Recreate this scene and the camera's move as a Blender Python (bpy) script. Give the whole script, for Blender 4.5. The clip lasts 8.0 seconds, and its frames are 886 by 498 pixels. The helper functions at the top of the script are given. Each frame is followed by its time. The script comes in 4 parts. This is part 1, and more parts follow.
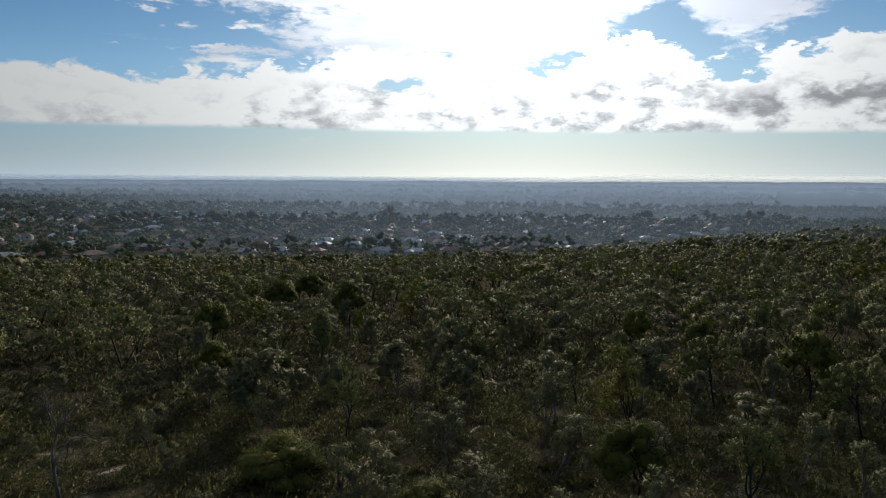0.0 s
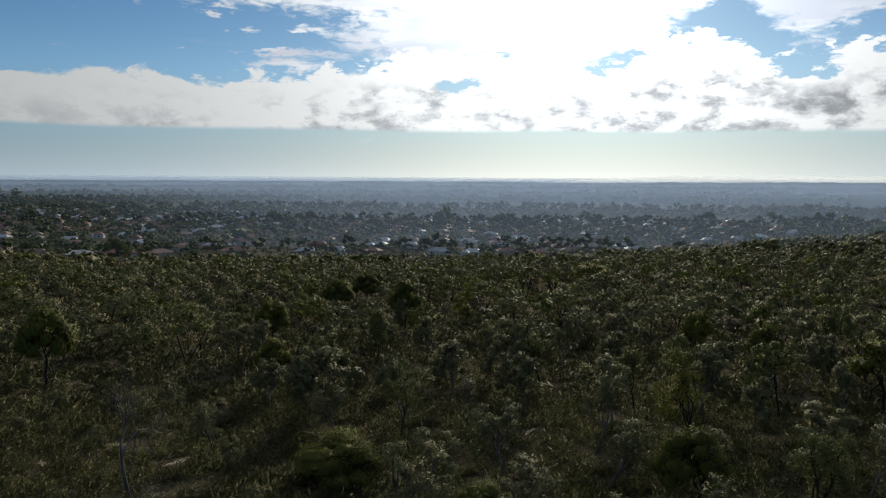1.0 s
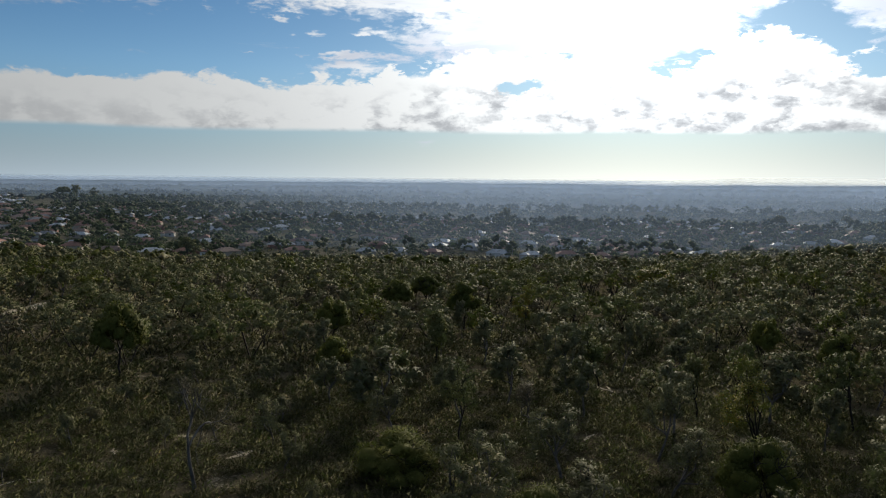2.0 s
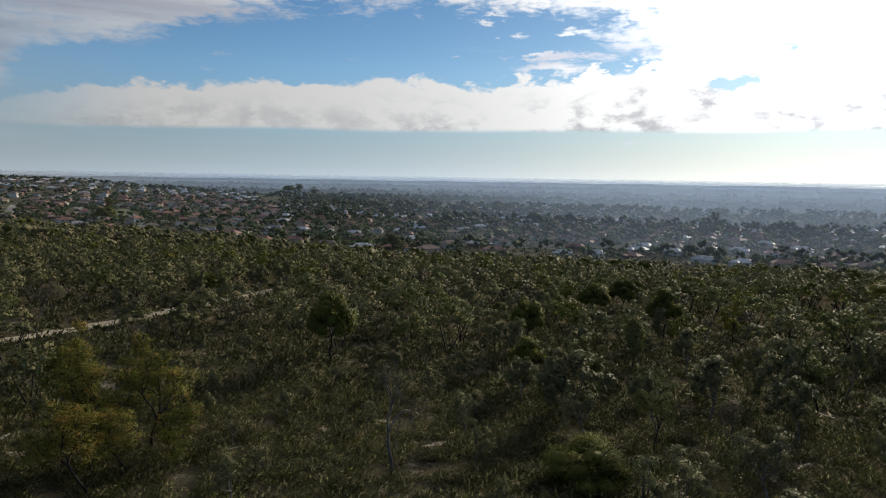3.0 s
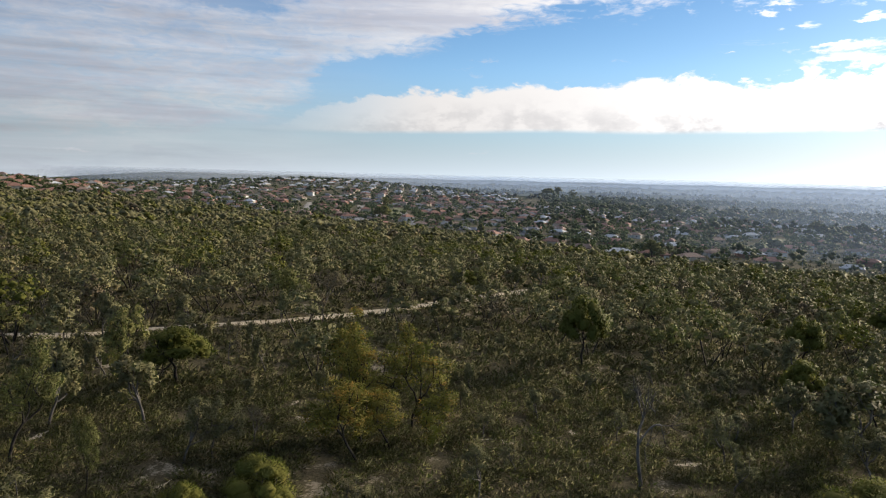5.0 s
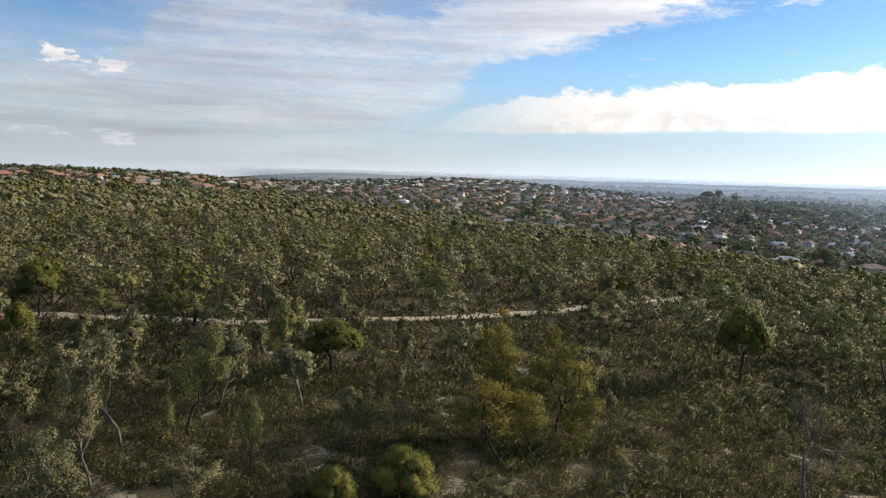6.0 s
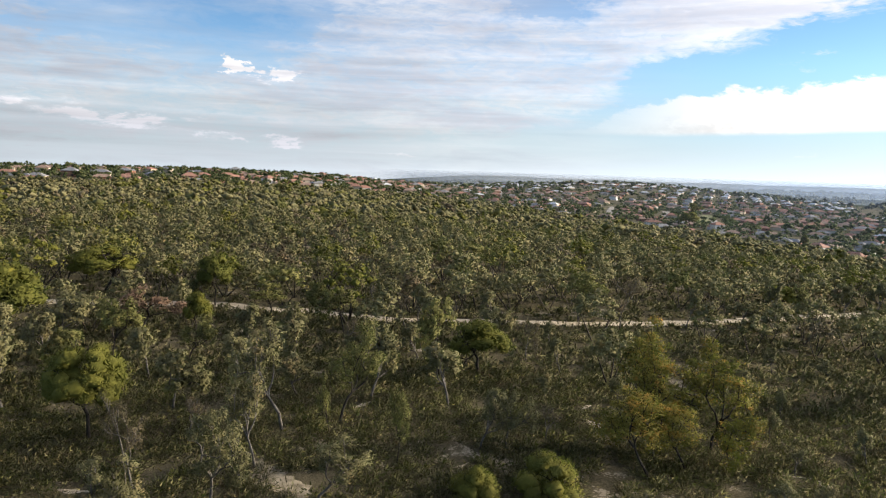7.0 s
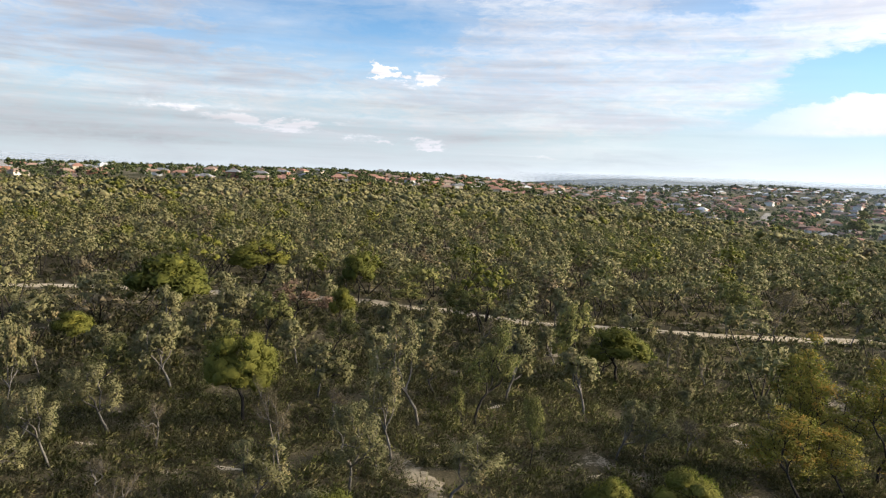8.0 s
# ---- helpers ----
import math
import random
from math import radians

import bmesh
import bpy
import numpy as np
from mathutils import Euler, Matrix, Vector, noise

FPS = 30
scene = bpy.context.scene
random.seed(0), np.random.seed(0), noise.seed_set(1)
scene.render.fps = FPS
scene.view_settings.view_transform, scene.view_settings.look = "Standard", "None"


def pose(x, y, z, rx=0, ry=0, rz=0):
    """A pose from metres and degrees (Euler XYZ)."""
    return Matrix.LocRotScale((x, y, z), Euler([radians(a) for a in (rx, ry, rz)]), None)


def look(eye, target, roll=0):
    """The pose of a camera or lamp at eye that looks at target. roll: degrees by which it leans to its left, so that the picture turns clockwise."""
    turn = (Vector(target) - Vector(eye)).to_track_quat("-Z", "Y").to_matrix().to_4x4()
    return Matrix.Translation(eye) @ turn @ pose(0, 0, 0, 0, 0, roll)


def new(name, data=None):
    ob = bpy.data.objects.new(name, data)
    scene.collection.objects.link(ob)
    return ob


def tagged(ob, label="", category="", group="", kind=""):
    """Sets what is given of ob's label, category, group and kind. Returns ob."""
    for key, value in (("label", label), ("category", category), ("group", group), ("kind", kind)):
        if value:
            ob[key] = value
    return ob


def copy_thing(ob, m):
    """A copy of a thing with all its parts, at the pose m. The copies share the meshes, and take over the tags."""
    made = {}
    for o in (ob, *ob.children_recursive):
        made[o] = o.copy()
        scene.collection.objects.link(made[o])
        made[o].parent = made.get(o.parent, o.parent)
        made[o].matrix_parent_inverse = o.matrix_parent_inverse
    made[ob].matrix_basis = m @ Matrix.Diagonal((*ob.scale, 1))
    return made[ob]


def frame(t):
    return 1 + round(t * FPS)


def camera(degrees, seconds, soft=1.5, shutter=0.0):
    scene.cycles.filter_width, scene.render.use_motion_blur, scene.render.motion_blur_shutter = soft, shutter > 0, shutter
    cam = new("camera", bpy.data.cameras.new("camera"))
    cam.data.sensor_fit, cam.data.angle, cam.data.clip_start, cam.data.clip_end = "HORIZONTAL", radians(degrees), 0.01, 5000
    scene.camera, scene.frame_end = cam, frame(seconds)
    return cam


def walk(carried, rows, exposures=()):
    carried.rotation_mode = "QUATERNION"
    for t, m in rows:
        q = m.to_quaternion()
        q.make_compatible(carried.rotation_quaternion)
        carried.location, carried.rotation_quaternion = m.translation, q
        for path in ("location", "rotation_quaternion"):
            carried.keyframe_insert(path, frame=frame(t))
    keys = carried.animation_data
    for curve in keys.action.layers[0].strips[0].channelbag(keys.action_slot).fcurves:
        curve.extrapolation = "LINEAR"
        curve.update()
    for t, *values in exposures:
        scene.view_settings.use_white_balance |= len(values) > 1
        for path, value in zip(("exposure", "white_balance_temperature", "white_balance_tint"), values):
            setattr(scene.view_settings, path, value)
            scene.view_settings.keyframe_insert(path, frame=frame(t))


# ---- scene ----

H = 20.0  # the drone's height over the ground below it

# ---- camera ----
cam = camera(63.9, 8.0, soft=1.2)
PATH = [
    (0, 0, 0, H, 84.432, -0.309, 0.003),
    (0.5, 0, 0, H, 84.454, -0.269, 0.288),
    (0.8, 0, 0, H, 84.461, -0.271, 2.250),
    (1, 0, 0, H, 84.470, -0.274, 4.523),
    (1.2, 0, 0, H, 84.488, -0.287, 7.630),
    (2.3, 0, 0, H, 84.569, -0.529, 10.590),
    (2.5, 0, 0, H, 84.514, -0.448, 13.378),
    (2.6, 0, 0, H, 84.500, -0.541, 15.900),
    (3, 0, 0, H, 84.450, -0.887, 25.249),
    (3.1, 0, 0, H, 84.427, -1.184, 29.300),
    (3.5, 0, 0, H, 84.414, -1.349, 31.540),
    (4, 0, 0, H, 84.394, -1.274, 33.860),
    (4.5, 0, 0, H, 84.261, -1.490, 39.873),
    (4.7, 0, 0, H, 84.290, -1.406, 42.262),
    (5.8, 0, 0, H, 84.091, -1.647, 55.434),
    (6, 0, 0, H, 84.081, -1.682, 57.829),
    (6.5, 0, 0, H, 84.008, -1.733, 63.852),
    (7, 0, 0, H, 83.937, -1.813, 69.858),
    (7.5, 0, 0, H, 83.857, -1.889, 75.858),
    (8, 0, 0, H, 83.764, -2.104, 81.074),
]
EXPOSURE = [(0.0, -0.26, 6280, 7), (2.5, -0.12, 6350, 8), (3.5, 0.22, 6520, 11), (4.5, 0.53, 6600, 12), (6.5, 1.05, 6720, 12), (8.0, 1.31, 6760, 11)]
walk(cam, [(row[0], pose(*row[1:])) for row in PATH], EXPOSURE)

# ---- world, sun ----
SUN_LEFT, SUN_UP = -7.0, 18.0  # degrees left of +y, degrees over the horizon


def heading(left, up=0.0):
    a, e = radians(left), radians(up)
    return Vector((-math.sin(a) * math.cos(e), math.cos(a) * math.cos(e), math.sin(e)))


class Nodes:
    """Short hand for building node trees."""

    def __init__(self, tree):
        self.tree = tree
        tree.nodes.clear()

    def add(self, kind, ins=(), **settings):
        n = self.tree.nodes.new(kind)
        for key, value in settings.items():
            if key == "operation":
                n.operation = value
            elif key == "data_type":
                n.data_type = value
            elif key == "noise_dimensions":
                n.noise_dimensions = value
            elif key == "feature":
                n.feature = value
            elif key == "sky_type":
                n.sky_type = value
            elif key == "interpolation_type":
                n.interpolation_type = value
            elif key == "clamp":
                n.clamp = value
        for key, value in dict(ins).items():
            if hasattr(value, "is_linked"):
                self.tree.links.new(value, n.inputs[key])
            else:
                n.inputs[key].default_value = value
        return n

    def math(self, operation, a, b=0.0, c=0.0, clamp=False):
        n = self.tree.nodes.new("ShaderNodeMath")
        n.operation, n.use_clamp = operation, clamp
        for i, v in enumerate((a, b, c)):
            if hasattr(v, "is_linked"):
                self.tree.links.new(v, n.inputs[i])
            else:
                n.inputs[i].default_value = v
        return n.outputs[0]

    def smooth(self, v, lo, hi, out_lo=0.0, out_hi=1.0):
        n = self.add("ShaderNodeMapRange", {0: v, 1: lo, 2: hi, 3: out_lo, 4: out_hi}, interpolation_type="SMOOTHSTEP")
        return n.outputs[0]

    def noise(self, vector, scale, detail=4.0, rough=0.55, distortion=0.0):
        n = self.add("ShaderNodeTexNoise", {"Scale": scale, "Detail": detail, "Roughness": rough, "Distortion": distortion})
        if vector is not None:
            self.tree.links.new(vector, n.inputs["Vector"])
        return n.outputs[0]

    def mix(self, factor, a, b):
        n = self.tree.nodes.new("ShaderNodeMix")
        n.data_type = "RGBA"
        for i, v in ((0, factor), (6, a), (7, b)):
            if hasattr(v, "is_linked"):
                self.tree.links.new(v, n.inputs[i])
            else:
                n.inputs[i].default_value = v if i == 0 else (*v, 1.0)[:4]
        return n.outputs[2]

    def vec(self, x, y, z=0.0):
        return self.add("ShaderNodeCombineXYZ", {0: x, 1: y, 2: z}).outputs[0]


def make_world():
    world = bpy.data.worlds.new("sky")
    scene.world = world
    world.use_nodes = True
    k = Nodes(world.node_tree)
    xyz = k.add("ShaderNodeSeparateXYZ", {0: k.add("ShaderNodeTexCoord").outputs["Generated"]})
    x, y, z = xyz.outputs
    left = k.math("MULTIPLY", k.math("ARCTAN2", k.math("MULTIPLY", x, -1.0), y), 57.2958)
    up = k.math("MULTIPLY", k.math("ARCSINE", z), 57.2958)

    sky = k.add("ShaderNodeTexSky", sky_type="NISHITA")
    sky.sun_disc, sky.sun_elevation, sky.sun_rotation = False, radians(SUN_UP), radians(-SUN_LEFT)
    sky.air_density, sky.dust_density, sky.ozone_density = 1.0, 0.2, 2.5

    def profile(rows):
        """A height in degrees that changes with the heading."""
        ramp = k.tree.nodes.new("ShaderNodeValToRGB")
        ramp.color_ramp.interpolation = "B_SPLINE"
        for i, (a, e) in enumerate(rows):
            at = (a + 60.0) / 200.0
            el = ramp.color_ramp.elements[i] if i < 2 else ramp.color_ramp.elements.new(at)
            el.position = at
            el.color = (e / 40.0, e / 40.0, e / 40.0, 1.0)
        k.tree.links.new(k.math("MULTIPLY_ADD", left, 1 / 200.0, 0.3), ramp.inputs[0])
        return k.math("MULTIPLY", ramp.outputs[0], 40.0)

    swirl = k.add("ShaderNodeTexNoise", {"Vector": k.vec(k.math("MULTIPLY", left, 0.22), k.math("MULTIPLY", up, 0.5)), "Scale": 1.6, "Detail": 6.0, "Roughness": 0.62})
    swirl = k.add("ShaderNodeSeparateXYZ", {0: swirl.outputs[1]})
    wl = k.math("ADD", left, k.math("MULTIPLY_ADD", swirl.outputs[0], 8.0, -4.0))
    wu = k.math("ADD", up, k.math("MULTIPLY_ADD", swirl.outputs[1], 2.8, -1.4))

    def blob(row):
        a, e, sa, se, w = row
        u = k.math("MULTIPLY", k.math("ADD", wl, -a), 1.0 / sa)
        v = k.math("MULTIPLY", k.math("ADD", wu, -e), 1.0 / se)
        d = k.math("ADD", k.math("MULTIPLY", u, u), k.math("MULTIPLY", v, v))
        return k.math("MULTIPLY", k.math("EXPONENT", k.math("MULTIPLY", d, -1.0)), w)

    def field(su, sv, layer, scale, detail, rough, warp):
        v = k.vec(k.math("MULTIPLY", left, su), k.math("MULTIPLY", up, sv), layer)
        return k.math("ADD", k.noise(v, scale, detail, rough, warp), -0.5)

    # the cumulus bank: flat base, lumpy top
    lumps = field(0.20, 0.34, 1.0, 1.3, 10.0, 0.60, 0.2)
    broad = field(0.05, 0.12, 2.0, 1.5, 4.0, 0.5, 0.3)

    def billows(su, sv, layer):
        """Rounded heads of cumulus, at two sizes."""
        total = None
        for size, share in ((1.0, 0.65), (2.6, 0.35)):
            v = k.vec(k.math("MULTIPLY", wl, su * size), k.math("MULTIPLY", wu, sv * size), layer)
            d = k.add("ShaderNodeTexVoronoi", {"Vector": v, "Scale": 1.0, "Smoothness": 0.35}, feature="SMOOTH_F1").outputs["Distance"]
            d = k.math("MULTIPLY_ADD", d, -share, share * 0.5)
            total = d if total is None else k.math("ADD", total, d)
        return total

    heads = billows(0.42, 0.62, 3.0)
    top = profile([(-58, 9.5), (-31, 10.2), (-25, 9.0), (-21.5, 8.0), (-17, 10.8), (-13, 11.6), (-9, 8.4), (-5, 9.2), (2, 10.5),
                   (9, 9.8), (14, 8.4), (23, 7.6), (31, 7.8), (40, 7.4), (48, 7.1), (53, 6.2), (58, 4.6), (64, 2.0), (70, 0.0)])
    over = k.math("SUBTRACT", top, up)
    over = k.math("ADD", over, k.math("MULTIPLY_ADD", lumps, 3.0, k.math("MULTIPLY_ADD", k.math("MULTIPLY", heads, k.smooth(left, 8.0, 30.0, 3.2, 1.1)), 1.0, k.math("MULTIPLY", broad, 1.8))))
    base_line = k.math("MULTIPLY_ADD", field(0.06, 0.0, 7.0, 1.0, 4.0, 0.5, 0.0), 0.7, profile([(-58, 3.2), (-31, 3.4), (-18, 3.7), (12, 4.0), (40, 3.7), (57, 3.3), (90, 3.0)]))
    above = k.smooth(k.math("SUBTRACT", up, base_line), -0.16, 0.30)
    above = k.math("MULTIPLY", above, k.smooth(left, -48.0, -70.0, 1.0, 0.0))
    bank = k.math("MULTIPLY", k.math("MULTIPLY", k.smooth(over, 0.0, 0.5), above), k.smooth(left, 46.0, 62.0, 1.0, 0.0))
    holes = blob((3.0, 7.3, 2.8, 0.6, 2.6))
    for row in ((-21.1, 8.1, 1.9, 0.9, 4.0), (-7, 9.9, 4.5, 0.9, 1.6), (-18.5, 11.8, 1.8, 1.5, 4.0), (-12.5, 7.6, 2.0, 0.6, 0.5)):
        holes = k.math("ADD", holes, blob(row))
    bank = k.math("MULTIPLY", bank, k.smooth(k.math("SUBTRACT", k.math("MULTIPLY", holes, 0.62), k.math("MULTIPLY", lumps, 4.5)), 0.75, 1.25, 1.0, 0.0))

    # the higher sheet with its ragged lower edge, and loose wisps
    comb = field(0.10, 0.42, 4.0, 1.5, 10.0, 0.64, 0.5)
    veil = field(0.035, 0.20, 5.0, 1.4, 5.0, 0.55, 0.6)
    edge = profile([(-58, 13.0), (-31, 12.8), (-27, 12.5), (-23.5, 9.6), (-20.5, 10.2), (-18, 13.2), (-15.5, 13.6), (-12, 9.5), (-6, 8.6), (4, 8.6), (9, 9.4), (13, 11.2), (18, 12.6), (22, 12.6),
                    (28, 13.0), (36, 12.5), (42, 11.6), (46, 10.4), (49, 8.9), (54, 7.2), (58, 4.2), (66, 2.0), (80, 0.4), (110, 0.0)])
    rise = k.math("MINIMUM", k.math("SUBTRACT", up, edge), 2.0)
    rise = k.math("ADD", rise, k.math("MULTIPLY_ADD", comb, 4.5, k.math("MULTIPLY_ADD", veil, 3.5, k.math("MULTIPLY", field(0.42, 1.3, 11.0, 1.6, 5.0, 0.6, 0.8), 2.6))))
    wedge = k.math("ADD", blob((89, 11.2, 8, 2.2, 5.0)), k.math("ADD", blob((86.5, 8.2, 2.6, 1.0, 3.5)), blob((62, 13.0, 3.5, 0.9, 3.0))))
    wedge = k.math("ADD", wedge, k.math("ADD", blob((52, 8.0, 4.0, 0.9, 3.5)), blob((100, 9.2, 4.0, 0.35, 2.5))))
    rise = k.math("SUBTRACT", rise, wedge)
    rise = k.math("ADD", rise, k.math("MULTIPLY", heads, k.smooth(left, 20.0, 45.0, 3.0, 0.4)))
    away = k.smooth(left, 38.0, 62.0)
    sheet = k.add("ShaderNodeMix", {0: away, 2: k.smooth(rise, -0.2, 1.6), 3: k.smooth(rise, -0.8, 3.6, 0.0, 0.92)}).outputs[0]
    # behind the walk's views the sky is open blue
    thin_out = k.math("MULTIPLY", k.smooth(up, 16.0, 34.0, 1.0, 0.85), k.math("MULTIPLY", k.smooth(left, 116.0, 136.0, 1.0, 0.3), k.smooth(left, -44.0, -64.0, 1.0, 0.3)))
    sheet = k.math("MAXIMUM", sheet, k.math("MULTIPLY", k.smooth(left, 46.0, 72.0), k.math("SUBTRACT", k.math("MULTIPLY_ADD", comb, 0.9, 0.36), blob((88, 11.0, 8, 2.4, 0.32)))))
    sheet = k.math("MULTIPLY", sheet, thin_out)
    wisp = k.math("ADD", blob((17.6, 9.6, 3.6, 0.30, 1.3)), blob((15.2, 11.3, 2.2, 0.5, 1.2)))
    for row in ((25.2, 9.7, 1.0, 0.2, 0.7), (21.5, 12.4, 1.6, 0.25, 0.8), (44, 9.2, 4.0, 0.3, 0.55), (10, 10.4, 4.0, 1.6, 1.1), (17, 8.7, 3.2, 0.5, 1.1), (19.5, 11.4, 1.0, 0.5, 0.8), (18, 13.0, 4.0, 0.6, 0.9),
                (83.0, 7.2, 1.6, 0.8, 1.6), (85.9, 7.7, 0.9, 0.75, 1.8), (82.5, 1.9, 1.4, 0.55, 1.5), (86.5, 2.1, 2.2, 0.45, 1.3),
                (94, 3.3, 7.0, 0.5, 1.2), (102, 4.4, 6.0, 0.4, 1.1), (73, 1.2, 4.0, 0.3, 0.9)):
        wisp = k.math("ADD", wisp, blob(row))
    wisp = k.smooth(k.math("ADD", k.math("MULTIPLY", wisp, 0.8), k.math("MULTIPLY", comb, 3.2)), 0.42, 1.0)
    high = k.math("MAXIMUM", sheet, wisp)

    # nearness to the sun
    sun_way = k.add("ShaderNodeVectorMath", {0: k.vec(x, y, z), 1: tuple(heading(SUN_LEFT, SUN_UP))}, operation="DOT_PRODUCT").outputs["Value"]
    off_sun = k.math("MULTIPLY", k.math("ARCCOSINE", sun_way), 57.2958)
    glow = k.math("EXPONENT", k.math("MULTIPLY", off_sun, -1.0 / 8.5))
    wide = k.math("EXPONENT", k.math("MULTIPLY", off_sun, -1.0 / 40.0))

    lit = k.math("MULTIPLY_ADD", wide, 0.98, k.math("MULTIPLY_ADD", glow, 3.2, 0.27))
    # thick parts of the bank are greyer, most of all low down and away from its lit rim
    depth = k.smooth(over, 0.6, 3.0)
    gloom = k.math("MULTIPLY", depth, k.smooth(k.math("ADD", k.math("MULTIPLY", field(0.24, 0.38, 9.0, 1.5, 7.0, 0.58, 0.15), 1.0), k.math("MULTIPLY_ADD", heads, -0.5, k.math("MULTIPLY", broad, 0.5))), -0.08, 0.26))
    gloom = k.math("MULTIPLY", gloom, k.math("MULTIPLY", k.smooth(left, -14.0, 4.0, 1.0, 0.85), k.smooth(left, 14.0, 36.0, 1.0, 0.35)))
    bank_light = k.math("MULTIPLY", lit, k.math("MULTIPLY_ADD", gloom, -0.62, 1.0))
    bank_tint = k.mix(gloom, (1.0, 0.995, 0.985), (0.93, 0.95, 1.0))
    dull = k.smooth(k.math("ADD", veil, k.math("MULTIPLY", comb, 0.5)), -0.12, 0.16)
    dull = k.math("MAXIMUM", dull, k.math("MULTIPLY", k.smooth(up, 2.5, 6.0, 0.9, 0.0), k.smooth(left, 62.0, 82.0)))
    high_light = k.math("MULTIPLY", lit, k.math("MULTIPLY_ADD", dull, -0.24, 1.02))
    high_light = k.math("MULTIPLY", high_light, k.math("MULTIPLY_ADD", k.math("MULTIPLY", wisp, away), 0.28, 1.0))
    streak = field(0.030, 0.75, 12.0, 1.5, 5.0, 0.55, 0.4)
    high_light = k.math("MULTIPLY", high_light, k.math("MULTIPLY_ADD", k.math("MULTIPLY", streak, away), 0.9, 1.0))
    high_tint = k.mix(dull, (0.99, 0.99, 1.0), (0.87, 0.91, 1.03))

    blue = k.add("ShaderNodeVectorMath", {0: sky.outputs[0], 1: (0.55, 0.90, 1.18)}, operation="MULTIPLY").outputs[0]
    clear = k.add("ShaderNodeBackground", {0: blue, 1: k.smooth(up, 0.0, 9.0, 0.008, 0.060)})
    low = k.math("EXPONENT", k.math("MULTIPLY", k.math("ABSOLUTE", up), -0.20))
    low_light = k.math("MULTIPLY", low, k.math("MULTIPLY_ADD", glow, 1.7, k.math("MULTIPLY_ADD", wide, 0.95, 0.31)))
    haze_tint = k.mix(k.smooth(wide, 0.30, 0.68), (0.75, 0.87, 1.0), (1.0, 0.98, 0.92))
    haze = k.add("ShaderNodeBackground", {0: haze_tint, 1: low_light})
    sheen = k.add("ShaderNodeBackground", {0: (1.0, 0.97, 0.93, 1.0), 1: k.math("MULTIPLY", glow, 0.30)})
    behind = k.add("ShaderNodeAddShader", {0: clear.outputs[0], 1: haze.outputs[0]})
    behind = k.add("ShaderNodeAddShader", {0: behind.outputs[0], 1: sheen.outputs[0]})
    high_cloud = k.add("ShaderNodeBackground", {0: high_tint, 1: high_light})
    bank_cloud = k.add("ShaderNodeBackground", {0: bank_tint, 1: bank_light})
    both = k.add("ShaderNodeMixShader", {0: high, 1: behind.outputs[0], 2: high_cloud.outputs[0]})
    both = k.add("ShaderNodeMixShader", {0: bank, 1: both.outputs[0], 2: bank_cloud.outputs[0]})
    k.add("ShaderNodeOutputWorld", {0: both.outputs[0]})


make_world()
sun = new("sun", bpy.data.lights.new("sun", "SUN"))
sun.data.energy, sun.data.angle, sun.data.color = 3.3, radians(11.0), (1.0, 0.89, 0.70)
sun.matrix_world = look(heading(SUN_LEFT, SUN_UP) * 800, (0, 0, 0))


# ---- materials ----
def material(name):
    m = bpy.data.materials.new(name)
    m.use_nodes = True
    return m, Nodes(m.node_tree)


def plain(name, dark, light, rough=0.85, scale=3.0, bump=0.0, metal=0.0, fine=14.0, sheen=0.3):
    """Two tones mixed by coarse and fine noise in metres, with a little random tone per object."""
    m, k = material(name)
    pos = k.add("ShaderNodeTexCoord").outputs["Object"]
    n = k.math("ADD", k.math("MULTIPLY", k.noise(pos, scale, 5.0), 0.6), k.math("MULTIPLY", k.noise(pos, scale * fine, 3.0), 0.4))
    chance = k.add("ShaderNodeObjectInfo").outputs["Random"]
    f = k.math("ADD", k.smooth(n, 0.36, 0.64), k.math("MULTIPLY_ADD", chance, 0.3, -0.15), clamp=True)
    col = k.mix(f, dark, light)
    b = k.add("ShaderNodeBsdfPrincipled", {"Base Color": col, "Roughness": rough, "Metallic": metal, "Specular IOR Level": sheen})
    if bump:
        k.tree.links.new(k.add("ShaderNodeBump", {"Height": n, "Strength": bump, "Distance": 0.05}).outputs[0], b.inputs["Normal"])
    k.add("ShaderNodeOutputMaterial", {0: b.outputs[0]})
    return m


